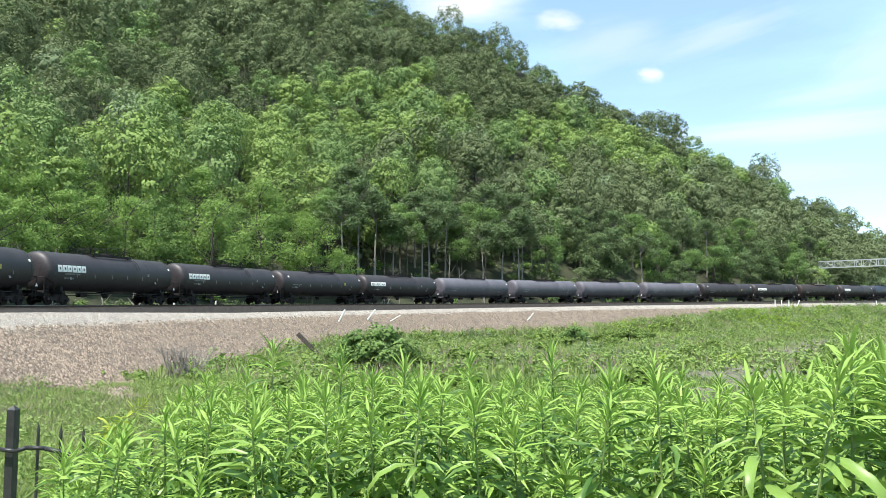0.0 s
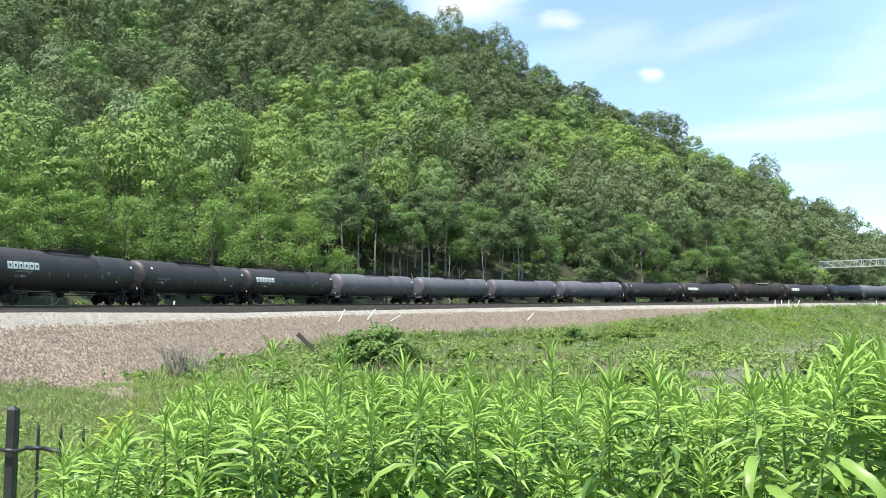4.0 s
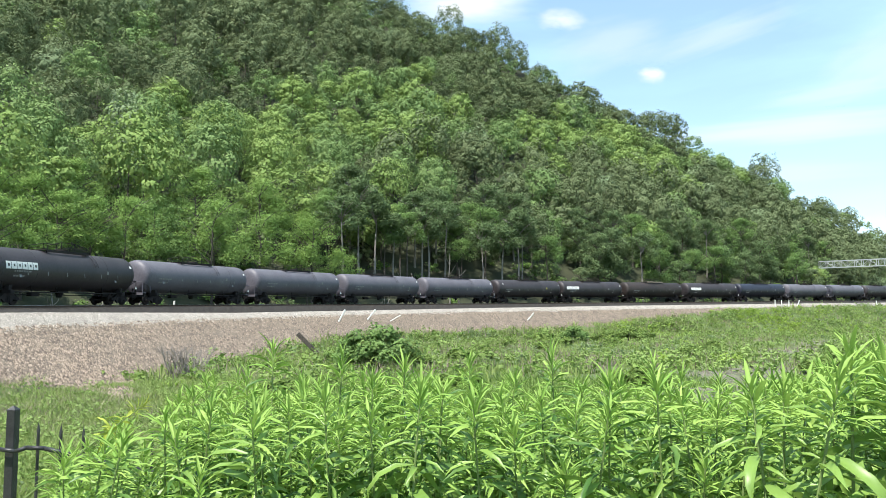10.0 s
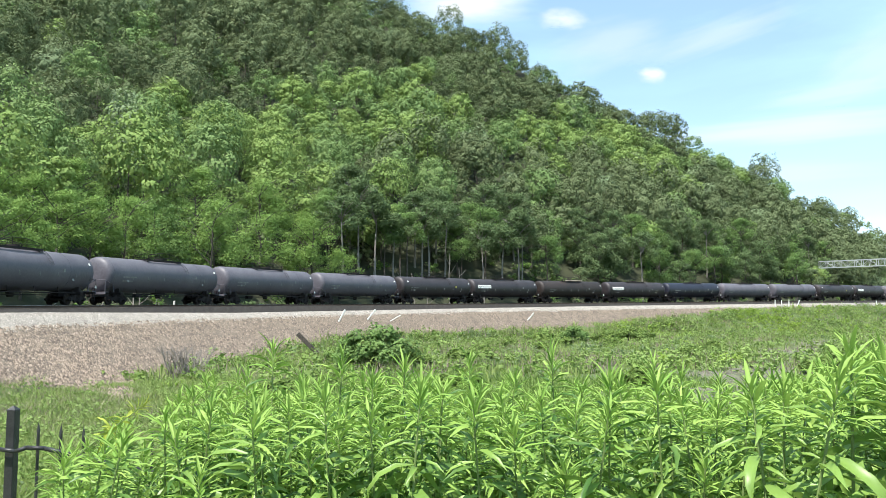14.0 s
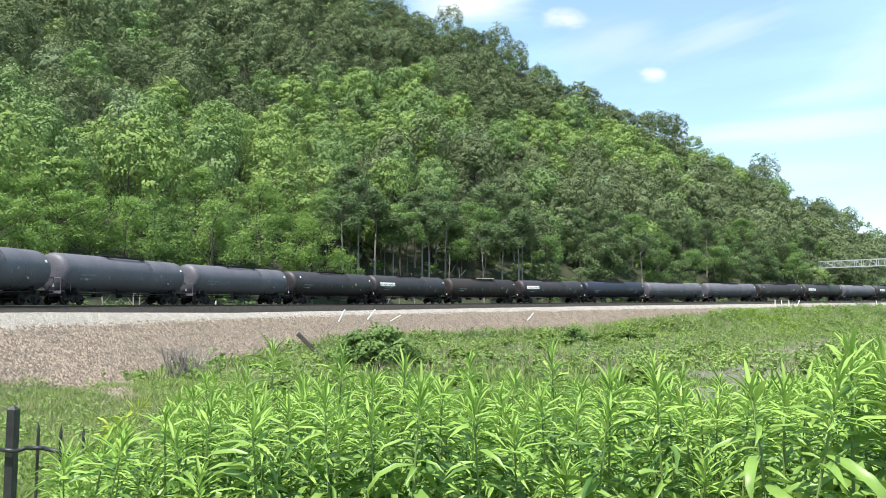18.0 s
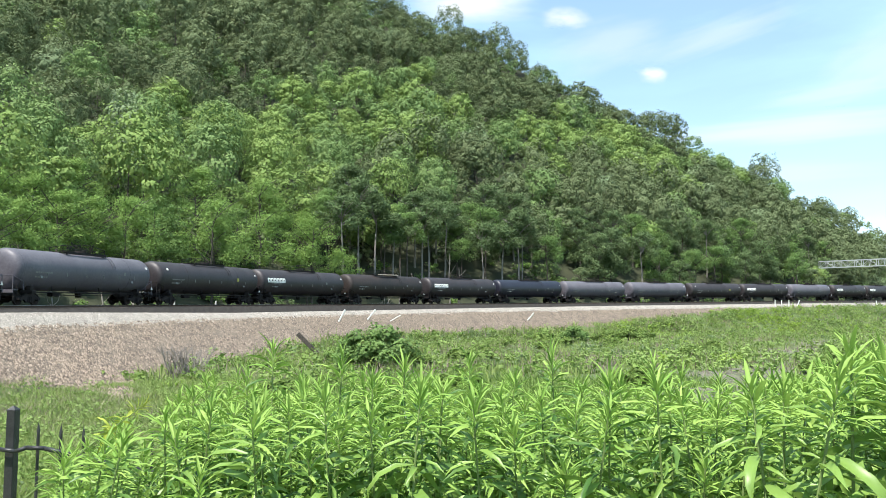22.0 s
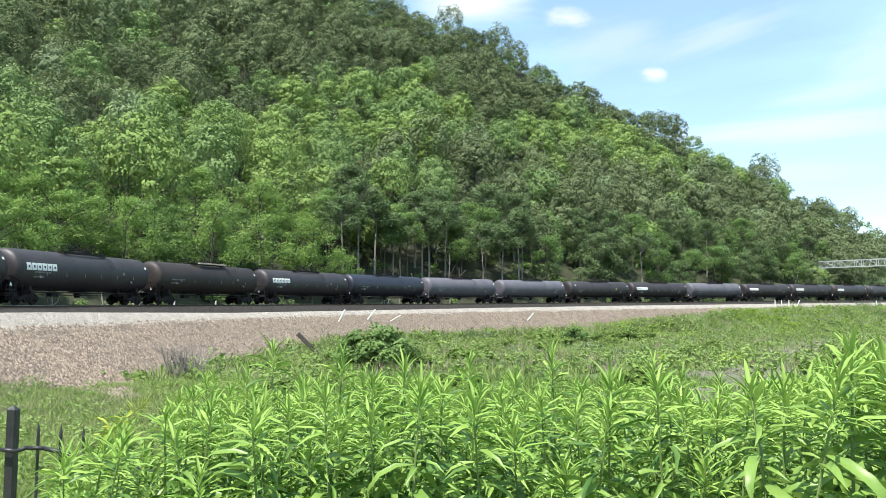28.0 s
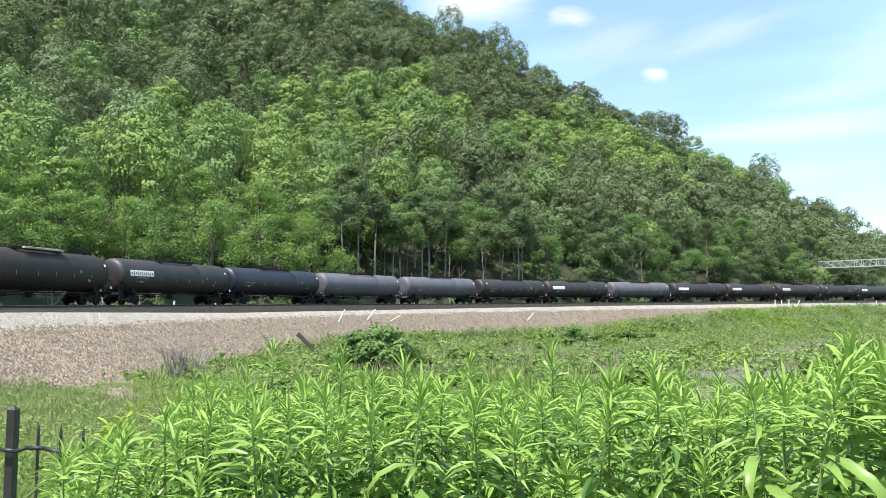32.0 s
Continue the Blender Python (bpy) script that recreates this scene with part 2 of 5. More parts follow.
def wave(x, y, size, seed=0):
    """Smooth rolling change between about -1 and 1."""
    a, b = x / size + seed * 1.7, y / size - seed * 2.3
    return (np.sin(a * 2.1 + 1.3 * np.sin(b * 1.7)) + np.sin(b * 2.6 + 1.1 * np.sin(a * 1.3 + 2)) + np.sin((a + b) * 1.9 + 0.7)) / 3


def ridge_height(x):
    q = np.clip(x, -240, 330)
    bulge = -0.5 * np.exp(-((q - 22) / 38) ** 2) - 1.5 * np.exp(-((q - 110) / 30) ** 2) - 0.8 * np.exp(-((q - 84) / 32) ** 2) + 2.0 * np.exp(-((q - 168) / 24) ** 2)
    return bulge + 4.0 + 8 * np.log1p(np.exp((116.0 - 0.40 * q - 0.0006 * q * q) / 8.0))


def ground_z(x, y):
    x, y = np.asarray(x, float), np.asarray(y, float)
    shape = x.shape
    s, n = to_line(x, y)
    x, y = x.ravel(), y.ravel()
    rail = RAIL_Z + GRADE * np.clip(s, -260, 330)
    # inner side: a meadow below the bank, and the raised edge on which the camera stands
    floor = FLOOR_Z + 0.12 * wave(x, y, 7) + 0.06 * wave(x, y, 2.2, 3)
    mound = np.clip(1 - (y - 4.9) / 8.0, 0, 1)
    mound = mound * mound * (3 - 2 * mound) * np.clip((n - 12) / 8, 0, 1)
    inner = floor + (0.0 - FLOOR_Z) * mound
    # outer side: a shallow ditch, then the hill up to its ridge and down behind it
    out = -n
    up = np.clip(out - 12, 0, None)
    togo = np.clip(RIDGE_Y - y, 0, None)
    u = up / (up + togo + 1e-6)
    top = ridge_height(x)
    hill = rail - 0.9 + (top - rail) * (u ** 0.92) + 2.0 * wave(x, y, 26) * np.clip(u * 4, 0, 1)
    beyond = np.clip(y - RIDGE_Y, 0, None)
    hill = np.maximum(hill - 0.55 * beyond, np.minimum(hill, 0.0))
    z = np.where(n > 0, inner, hill)
    near = np.clip((8.0 - np.abs(n)) / 2.0, 0, 1)
    z = z * (1 - near) + (np.minimum(z, rail - 1.6)) * near
    far = np.clip((np.hypot(x, y) - 700) / 900, 0, 1)
    return (z * (1 - far)).reshape(shape)


def spaced(lo, hi, step, reach, grow=1.18):
    core = list(np.arange(lo, hi + step / 2, step))
    d, a, b = step, lo, hi
    left, right = [], []
    while a > -reach or b < reach:
        d *= grow
        a, b = a - d, b + d
        left.append(a)
        right.append(b)
    return np.array(left[::-1] + core + right)


def build_ground():
    xs, ys = spaced(-90, 210, 2.6, 3600), spaced(-20, 345, 2.6, 3600)
    gx, gy = np.meshgrid(xs, ys)
    gz = ground_z(gx, gy)
    v = np.stack([gx.ravel(), gy.ravel(), gz.ravel()], 1)
    w, h = len(xs), len(ys)
    i = (np.arange(h - 1)[:, None] * w + np.arange(w - 1)).ravel()
    f = np.stack([i, i + 1, i + w + 1, i + w], 1)
    c = v[f].mean(1)
    s, n = to_line(c[:, 0], c[:, 1])
    # the floor with painted-in shade begins right behind the tracks
    me = mesh_of("ground", v, f, [M_GRASS, M_SHADED_FLOOR], (n < -6).astype(int), smooth=True)
    tagged(new("ground", me), "green meadow floor below a wooded hillside", "ground", kind="structure")


build_ground()


# ---- railway bed, two tracks ----
NEAR_TRACK = 4.3
BED = [(-7.6, -1.6), (-6.2, -0.95), (-2.9, -0.30), (-1.6, -0.26), (1.6, -0.26), (2.15, -0.34), (2.75, -0.26), (5.3, -0.24), (5.72, -0.22), (5.86, -0.56), (6.3, -0.60)]
SLOPE_COLS = 18


def bank_dz(n):
    """The bank's inner slope: its height against the rail's top."""
    return -0.60 - (n - 6.3) / 1.55


def shoulder_drop(s):
    """How much the shoulder beside the near track lies lower or higher than usual, at s along the track."""
    return np.interp(s, [-10, 5, 20, 35, 65, 80, 95, 110, 125, 155, 200], [-0.2, -0.11, 0.08, 0.27, 0.29, 0.25, 0.19, 0.18, 0.10, 0.08, 0.05])


def bank_foot(s):
    return 6.3 + (RAIL_Z + GRADE * s - 0.6 - FLOOR_Z + 0.35) * 1.55


def green_from(s):
    """How far down the bank the plants begin, at s along the track."""
    return np.interp(s, [-40, -9, -5.5, -3, 3, 10, 30, 45, 75, 108, 125, 145, 166, 190, 230], [10.6, 11.0, 11.5, 12.5, 13.4, 12.5, 12.4, 11.2, 11.7, 12.0, 11.0, 9.8, 8.2, 7.6, 7.3])


def build_bed():
    ss = np.arange(-250, 330.1, 1.25)
    cols = len(BED) + SLOPE_COLS
    verts, kinds = [], []
    for s in ss:
        foot = bank_foot(s)
        drop = float(shoulder_drop(s))
        prof = BED[:-2] + [(n, dz - drop) for n, dz in BED[-2:]]
        edge = 7.55 + 0.45 * float(noise.noise((s * 0.13, 9.0, 1.0))) + 0.2 * float(noise.noise((s * 0.6, 2.0, 1.0)))
        for k in range(SLOPE_COLS):
            n = edge if k == 0 else 8.1 + (foot - 8.1) * k / (SLOPE_COLS - 1)
            prof.append((n, bank_dz(n)))
        for k, (n, dz) in enumerate(prof):
            j = 0.06 * float(noise.noise((s * 0.5, n * 0.8, 3.0))) if k > 10 else 0.0
            verts.append(on_line(s, n, dz + j))
        lim = float(green_from(s)) + 0.9 * float(noise.noise((s * 0.35, 4.0, 7.0)))
        for k in range(cols - 1):
            mid = (prof[k][0] + prof[k + 1][0]) / 2
            # 0: near-black ballast across both tracks and down the shoulder's steep face
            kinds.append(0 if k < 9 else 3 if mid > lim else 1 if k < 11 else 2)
    i = (np.arange(len(ss) - 1)[:, None] * cols + np.arange(cols - 1)).ravel()
    f = np.stack([i, i + 1, i + cols + 1, i + cols], 1)
    me = mesh_of("ballast_bank", verts, f, [M_DARK_BALLAST, M_BALLAST, M_BANK, M_GRASS], kinds[:len(f)], smooth=True)
    return tagged(new("ballast_bank", me), "grey crushed stone railway bed on a brown gravel bank", "railway bed", kind="structure")


M_BANK = material("brown_bank_gravel", (0.048, 0.037, 0.028), (0.262, 0.208, 0.160), 1.1, 0.95, bump=1.0, bump_scale=11, fine=16, spread=0.15, fine_share=0.7)
bed = build_bed()

RAIL_PROFILE = [(-0.075, -0.180), (0.075, -0.180), (0.075, -0.165), (0.012, -0.140), (0.012, -0.045), (0.036, -0.030), (0.036, -0.004),
                (0.028, 0.0), (-0.028, 0.0), (-0.036, -0.004), (-0.036, -0.030), (-0.012, -0.045), (-0.012, -0.140), (-0.075, -0.165)]


def build_rail(n):
    ss = np.arange(-245, 325.1, 2.5)
    k = len(RAIL_PROFILE)
    verts = [on_line(s, n + a, b) for s in ss for a, b in RAIL_PROFILE]
    faces, idx = [], []
    for r in range(len(ss) - 1):
        for j in range(k):
            a, b = r * k + j, r * k + (j + 1) % k
            faces.append((a, b, b + k, a + k))
            idx.append(1 if 6 <= j <= 8 else 0)
    me = mesh_of("rail", verts, np.array(faces), [M_RAIL, M_RAILHEAD], idx)
    tagged(new("rail", me), "rust-brown steel rail with a polished head", "rail", "rails", "structure")


for track in (0.0, NEAR_TRACK):
    for side in (-0.7535, 0.7535):
        build_rail(track + side)


def tie_mesh():
    bm = bmesh.new()
    box(bm, 0, 0, -0.09, 2.6, 0.23, 0.18, bevel=0.012)
    me = bpy.data.meshes.new("tie")
    bm.to_mesh(me)
    bm.free()
    me.materials.append(M_TIE)
    return me


def build_ties():
    me = tie_mesh()
    vs = np.array([v.co[:] for v in me.vertices])
    fs = [tuple(p.vertices) for p in me.polygons]
    rest_v, rest_f = [], []
    rng = random.Random(5)
    for track in (0.0, NEAR_TRACK):
        for k in range(-180, 560):
            s = k * 0.55 + rng.uniform(-0.04, 0.04)
            x, y, z = on_line(s, track + rng.uniform(-0.04, 0.04), -0.18 + rng.uniform(-0.01, 0.01))
            m = pose(x, y, z, 0, 0, -math.degrees(heading(s)) + rng.uniform(-1, 1))
            if track and 20 <= k < 290:
                piece("tie", me, bed, m)
            else:
                mm = np.array(m)
                o = sum(len(a) for a in rest_v)
                rest_v.append(vs @ mm[:3, :3].T + mm[:3, 3])
                rest_f += [tuple(o + i for i in f) for f in fs]
    ob = new("tie_row", mesh_of("tie_row", np.concatenate(rest_v), rest_f, M_TIE))
    ob.parent = bed
    tagged(ob, kind="stuff")


# ---- tank cars ----
PITCH_M = 18.98         # from coupler to coupler
SPEED = 6.22
FIRST = 12.64           # where the joint behind the first seen car stands at the start
TANK_R, TANK_Z = 1.55, 2.66


def tank_profile(half, r, head):
    """A dished head: nearly flat in its middle, with a tight rounded knuckle to the shell."""
    pts = []
    for i in range(12):
        a = math.pi / 2 * i / 11
        pts.append((-half - head * math.cos(a) ** 0.62, max(0.02, r * math.sin(a) ** 0.62)))
    return pts + [(-u, q) for u, q in reversed(pts)]


def wheelset_mesh():
    bm = bmesh.new()
    for side in (-0.7535, 0.7535):
        sg = 1 if side > 0 else -1
        lathe(bm, [(side - sg * 0.065, 0.475), (side - sg * 0.035, 0.475), (side - sg * 0.034, 0.455), (side + sg * 0.065, 0.447),
                   (side + sg * 0.066, 0.39), (side + sg * 0.03, 0.36), (side + sg * 0.03, 0.17), (side + sg * 0.08, 0.14), (side + sg * 0.08, 0.09)], (0, 0, 0), 14, "Y")
        for a in range(3):
            t = a * 2 * math.pi / 3
            box(bm, 0.26 * math.cos(t), side + sg * 0.04, 0.26 * math.sin(t), 0.07, 0.02, 0.07)
    lathe(bm, [(-1.08, 0.07), (-0.8, 0.085), (0.8, 0.085), (1.08, 0.07)], (0, 0, 0), 10, "Y")
    me = bpy.data.meshes.new("wheelset")
    bm.to_mesh(me)
    bm.free()
    me.materials.append(M_WHEEL)
    return me


def side_frame_mesh():
    """A cast truck side: arched top chord, tension member, two journal boxes and the spring window."""
    bm = bmesh.new()
    y0, y1 = -0.09, 0.09
    upper = [(-1.15, 0.52), (-1.0, 0.62), (-0.62, 0.66), (-0.38, 0.86), (0.38, 0.86), (0.62, 0.66), (1.0, 0.62), (1.15, 0.52)]
    lower = [(-1.15, 0.40), (-0.72, 0.40), (-0.60, 0.46), (-0.30, 0.20), (0.30, 0.20), (0.60, 0.46), (0.72, 0.40), (1.15, 0.40)]
    vu0, vl0 = [bm.verts.new((x, y0, z)) for x, z in upper], [bm.verts.new((x, y0, z)) for x, z in lower]
    vu1, vl1 = [bm.verts.new((x, y1, z)) for x, z in upper], [bm.verts.new((x, y1, z)) for x, z in lower]
    for i in range(7):
        bm.faces.new((vl0[i], vl0[i + 1], vu0[i + 1], vu0[i]))
        bm.faces.new((vl1[i + 1], vl1[i], vu1[i], vu1[i + 1]))
        bm.faces.new((vu0[i], vu0[i + 1], vu1[i + 1], vu1[i]))
        bm.faces.new((vl0[i + 1], vl0[i], vl1[i], vl1[i + 1]))
    bm.faces.new((vl0[0], vu0[0], vu1[0], vl1[0]))
    bm.faces.new((vu0[7], vl0[7], vl1[7], vu1[7]))
    for x in (-0.9, 0.9):
        lathe(bm, [(-0.14, 0.13), (0.14, 0.13)], (x, 0, 0.46), 10, "Y")
    for x in (-0.17, 0.0, 0.17):
        lathe(bm, [(-0.12, 0.01), (-0.12, 0.07), (0.12, 0.07), (0.12, 0.01)], (x, 0, 0.44), 8, "Y")
        rod(bm, (x, -0.11, 0.24), (x, -0.11, 0.66), 0.055, 7)
    bmesh.ops.recalc_face_normals(bm, faces=bm.faces)
    me = bpy.data.meshes.new("side_frame")
    bm.to_mesh(me)
    bm.free()
    me.materials.append(M_FRAME)
    return me


def ladder_mesh(height, width=0.42, rungs=7):
    bm = bmesh.new()
    for x in (-width / 2, width / 2):
        box(bm, x, 0, height / 2, 0.05, 0.03, height)
    for i in range(rungs):
        z = height * (i + 0.5) / rungs
        rod(bm, (-width / 2, 0, z), (width / 2, 0, z), 0.014, 5)
    me = bpy.data.meshes.new("ladder")
    bm.to_mesh(me)
    bm.free()
    me.materials.append(M_FRAME)
    return me


def curved_ladder_mesh(mat):
    """A ladder that follows the shell from the walkway down its flank."""
    bm = bmesh.new()
    r = TANK_R + 0.09
    steps = [radians(78 - 9 * i) for i in range(8)]
    for x in (-0.21, 0.21):
        for a, b in zip(steps, steps[1:]):
            rod(bm, (x, -r * math.cos(a), TANK_Z + r * math.sin(a)), (x, -r * math.cos(b), TANK_Z + r * math.sin(b)), 0.02, 5)
    for a in steps:
        rod(bm, (-0.21, -r * math.cos(a), TANK_Z + r * math.sin(a)), (0.21, -r * math.cos(a), TANK_Z + r * math.sin(a)), 0.013, 5)
    me = bpy.data.meshes.new("ladder")
    bm.to_mesh(me)
    bm.free()
    me.materials.append(mat)
    return me


WHEELSET, SIDE_FRAME = wheelset_mesh(), side_frame_mesh()
END_LADDER = ladder_mesh(1.15, 0.4, 5)


def simple(name, mat, *boxes, bevel=0.0):
    bm = bmesh.new()
    for b in boxes:
        box(bm, *b, bevel=bevel)
    me = bpy.data.meshes.new(name)
    bm.to_mesh(me)
    bm.free()
    me.materials.append(mat)
    return me


STRIP = simple("reflector", M_DULLWHITE, (0, 0, 0, 0.07, 0.02, 0.42))
PLATE = simple("placard", M_DULLWHITE, (0, 0, 0, 0.27, 0.02, 0.27))
YPLATE = simple("placard", M_YELLOW, (0, 0, 0, 0.34, 0.02, 0.34))
BRIGHT = simple("end_marker", M_WHITE, (0, 0, 0, 0.20, 0.03, 0.21))
_bm = bmesh.new()
bmesh.ops.create_cone(_bm, cap_ends=True, segments=3, radius1=0.18, radius2=0.18, depth=0.03, matrix=pose(0, 0, 0, 90, 0, 0) @ pose(0, 0, 0, 0, 0, 0))
TRIANGLE = bpy.data.meshes.new("end_triangle")
_bm.to_mesh(TRIANGLE)
_bm.free()
TRIANGLE.materials.append(M_WHITE)


def curved_plate(bm, x0, x1, z0, z1, lift, radius=TANK_R):
    """A patch that follows the near flank of the shell between two heights over the rail."""
    rows = []
    for i in range(5):
        z = z0 + (z1 - z0) * i / 4 - TANK_Z
        y = -math.sqrt(max(radius * radius - z * z, 0)) - lift
        rows.append([bm.verts.new((x, y, z + TANK_Z)) for x in (x0, x1)])
    for a, b in zip(rows, rows[1:]):
        bm.faces.new((a[0], a[1], b[1], b[0]))
    return bm


def tank_car(kind, rng):
    half, head = 8.05, 0.70
    words = {"black": ("black", M_BLACK), "logo": ("black", M_BLACK), "grey": ("grey", M_GREY), "rusty": ("rust-stained black", M_RUSTY), "blue": ("dark blue", M_BLUE)}[kind]
    paint = words[1]
    car = tagged(new("tank_car"), f"{words[0]} railway tank car with {'white block marking' if kind == 'logo' else 'small stencils'} on the flank", "tank car", "tank cars of the train")
    bm = lathe(bmesh.new(), tank_profile(half, TANK_R, head), (0, 0, TANK_Z), 40)
    tank = part("tank", bm, paint, car, smooth=True)
    # jacket seams stand a little proud of the shell
    seams = (-8.02, -4.4, 4.4, 8.02) if kind != "grey" else (-8.02, 5.2, 8.02)
    for u in seams:
        bm = lathe(bmesh.new(), [(u - 0.045, TANK_R - 0.01), (u - 0.045, TANK_R + 0.012), (u + 0.045, TANK_R + 0.012), (u + 0.045, TANK_R - 0.01)], (0, 0, TANK_Z), 28)
        part("jacket_band", bm, paint, tank, smooth=False)
    # running board on top with its rails, the valve housing and the manway
    bm = bmesh.new()
    bw = 0.8
    for y in (-bw, -bw + 0.34, bw - 0.34, bw):
        box(bm, 0, y, 4.24, 5.2, 0.06, 0.07)
    for i in range(17):
        for sgn in (-1, 1):
            box(bm, -2.4 + i * 0.3, sgn * (bw - 0.17), 4.25, 0.05, 0.34, 0.04)
    for x in (-2.4, 2.4):
        box(bm, x, 0, 4.26, 0.6, 1.7, 0.05)
        for y in (-0.7, 0.7):
            box(bm, x, y, 4.12, 0.06, 0.06, 0.3)
    for sgn in (-1, 1):
        box(bm, 0, sgn * (bw + 0.06), 4.17, 5.2, 0.05, 0.17)
    walkway = part("walkway", bm, M_FRAME, car)
    for sgn in (-1, 1):
        bm = bmesh.new()
        for x in (-2.45, -0.8, 0.8, 2.45):
            rod(bm, (x, sgn * bw, 4.22), (x, sgn * bw, 4.92 - (0.3 if abs(x) > 2 else 0)), 0.028, 5)
        rod(bm, (-2.45, sgn * bw, 4.62), (-0.8, sgn * bw, 4.92), 0.026, 5)
        rod(bm, (-0.8, sgn * bw, 4.92), (0.8, sgn * bw, 4.92), 0.026, 5)
        rod(bm, (0.8, sgn * bw, 4.92), (2.45, sgn * bw, 4.62), 0.026, 5)
        rod(bm, (-2.45, sgn * bw, 4.5), (2.45, sgn * bw, 4.5), 0.02, 5)
        part("handrail", bm, M_FRAME, walkway)
    bm = bmesh.new()
    bmesh.ops.create_cone(bm, cap_ends=True, segments=16, radius1=0.50, radius2=0.46, depth=0.34, matrix=Matrix.Translation((0.35, 0, 4.31)))
    part("valve_housing", bm, M_FRAME, car)
    bm = bmesh.new()
    bmesh.ops.create_cone(bm, cap_ends=True, segments=14, radius1=0.3, radius2=0.3, depth=0.24, matrix=Matrix.Translation((-0.75, 0, 4.22)))
    part("manway", bm, M_FRAME, car)
    side_ladder = curved_ladder_mesh(paint)
    for sgn in (-1, 1):
        piece("side_ladder", side_ladder, car, pose(2.75 if sgn < 0 else -2.75, 0, 0, 0, 0, 0 if sgn < 0 else 180))
    # underframe: stub sills, bolsters, saddles, skid
    for e in (-1, 1):
        bm = bmesh.new()
        box(bm, e * 7.35, 0, 0.92, 3.6, 0.62, 0.42, bevel=0.02)
        box(bm, e * 9.0, 0, 0.86, 0.5, 0.5, 0.34, bevel=0.02)
        part("stub_sill", bm, M_FRAME, car)
        bm = bmesh.new()
        box(bm, e * 6.9, 0, 0.98, 0.42, 2.9, 0.26, bevel=0.02)
        for y in (-1.0, 1.0):
            box(bm, e * 6.9, y, 1.24, 0.3, 0.5, 0.42, bevel=0.02)
        part("bolster", bm, M_FRAME, car)
        bm = bmesh.new()
        box(bm, e * 8.75, 0, 1.12, 0.55, 2.7, 0.06)
        box(bm, e * 9.02, 0, 1.02, 0.05, 2.8, 0.2)
        for y in (-1.35, 1.35):
            rod(bm, (e * 9.0, y, 1.1), (e * 9.0, y, 2.15), 0.034, 5)
            rod(bm, (e * 7.9, y, 1.1), (e * 7.9, y, 1.7), 0.034, 5)
            rod(bm, (e * 7.9, y, 1.7), (e * 9.0, y, 2.15), 0.03, 5)
        rod(bm, (e * 9.0, -1.35, 2.15), (e * 9.0, 1.35, 2.15), 0.034, 5)
        part("end_platform", bm, paint if kind == "grey" else M_FRAME, car)
        bm = bmesh.new()
        box(bm, e * 9.2, 0, 0.86, 0.42, 0.16, 0.2, bevel=0.03)
        box(bm, e * 9.38, 0.05, 0.86, 0.2, 0.24, 0.28, bevel=0.04)
        part("coupler", bm, M_WHEEL, car)
        for y in (-1.32, 1.32):
            piece("end_ladder", END_LADDER, car, pose(e * 8.72, y, 0.35))
        # truck
        bm = bmesh.new()
        box(bm, 0, 0, 0.62, 0.36, 2.1, 0.28, bevel=0.03)
        me = bpy.data.meshes.new("truck")
        bm.to_mesh(me)
        bm.free()
        me.materials.append(M_FRAME)
        truck = piece("truck", me, car, pose(e * 6.9, 0, 0, 0, 0, 0))
        for y in (-1.0, 1.0):
            piece("side_frame", SIDE_FRAME, truck, pose(0, y, 0, 0, 0, 0 if y < 0 else 180))
        for a in (-0.9, 0.9):
            piece("wheelset", WHEELSET, truck, pose(a, 0, 0.457))
    # brake gear and outlet under the belly
    bm = bmesh.new()
    box(bm, -3.4, -0.4, 0.86, 0.9, 0.5, 0.36, bevel=0.05)
    rod(bm, (-5.2, -0.35, 0.8), (5.2, -0.35, 0.8), 0.03, 6)
    part("brake_reservoir", bm, M_FRAME, car)
    bm = bmesh.new()
    rod(bm, (-6.6, -1.05, 0.98), (6.6, -1.05, 0.98), 0.045, 6)
    for x in (-4.4, -1.5, 1.5, 4.4):
        rod(bm, (x, -1.05, 0.98), (x, -0.95, 1.45), 0.03, 5)
    part("side_pipe", bm, M_FRAME, car)
    bm = bmesh.new()
    bmesh.ops.create_cone(bm, cap_ends=True, segments=12, radius1=0.22, radius2=0.34, depth=0.5, matrix=Matrix.Translation((0.2, 0, 0.86)))
    box(bm, 0.2, 0, 1.06, 1.3, 0.7, 0.12)
    part("bottom_outlet", bm, M_FRAME, car)
    # markings on the flank that faces inwards, and on the ends
    flank = -(TANK_R + 0.012)
    for i in range(6):
        piece("reflector", STRIP, car, pose(-5.6 + i * 2.28 + rng.uniform(-0.1, 0.1), flank + 0.02, 2.42, -6))
    for x, z in ((5.6, 2.05), (-6.2, 2.15), (4.3, 2.7)):
        piece("placard", PLATE if z != 2.7 or kind != "black" else YPLATE, car, pose(x, -math.sqrt(TANK_R ** 2 - (z - TANK_Z) ** 2) - 0.03, z, math.degrees(math.atan2(z - TANK_Z, TANK_R)) ))
    for x, z in ((7.86, 3.34),) if kind != "black" else ((7.86, 3.30), (-7.5, 3.42)):
        piece("end_marker", BRIGHT, car, pose(x, -math.sqrt(TANK_R ** 2 - (z - TANK_Z) ** 2) - 0.03, z, -math.degrees(math.asin((z - TANK_Z) / TANK_R))), "small white end plate")
    piece("end_triangle", TRIANGLE, car, pose(8.75, -1.50, 1.50), "small white triangular end plate")
    bm = bmesh.new()
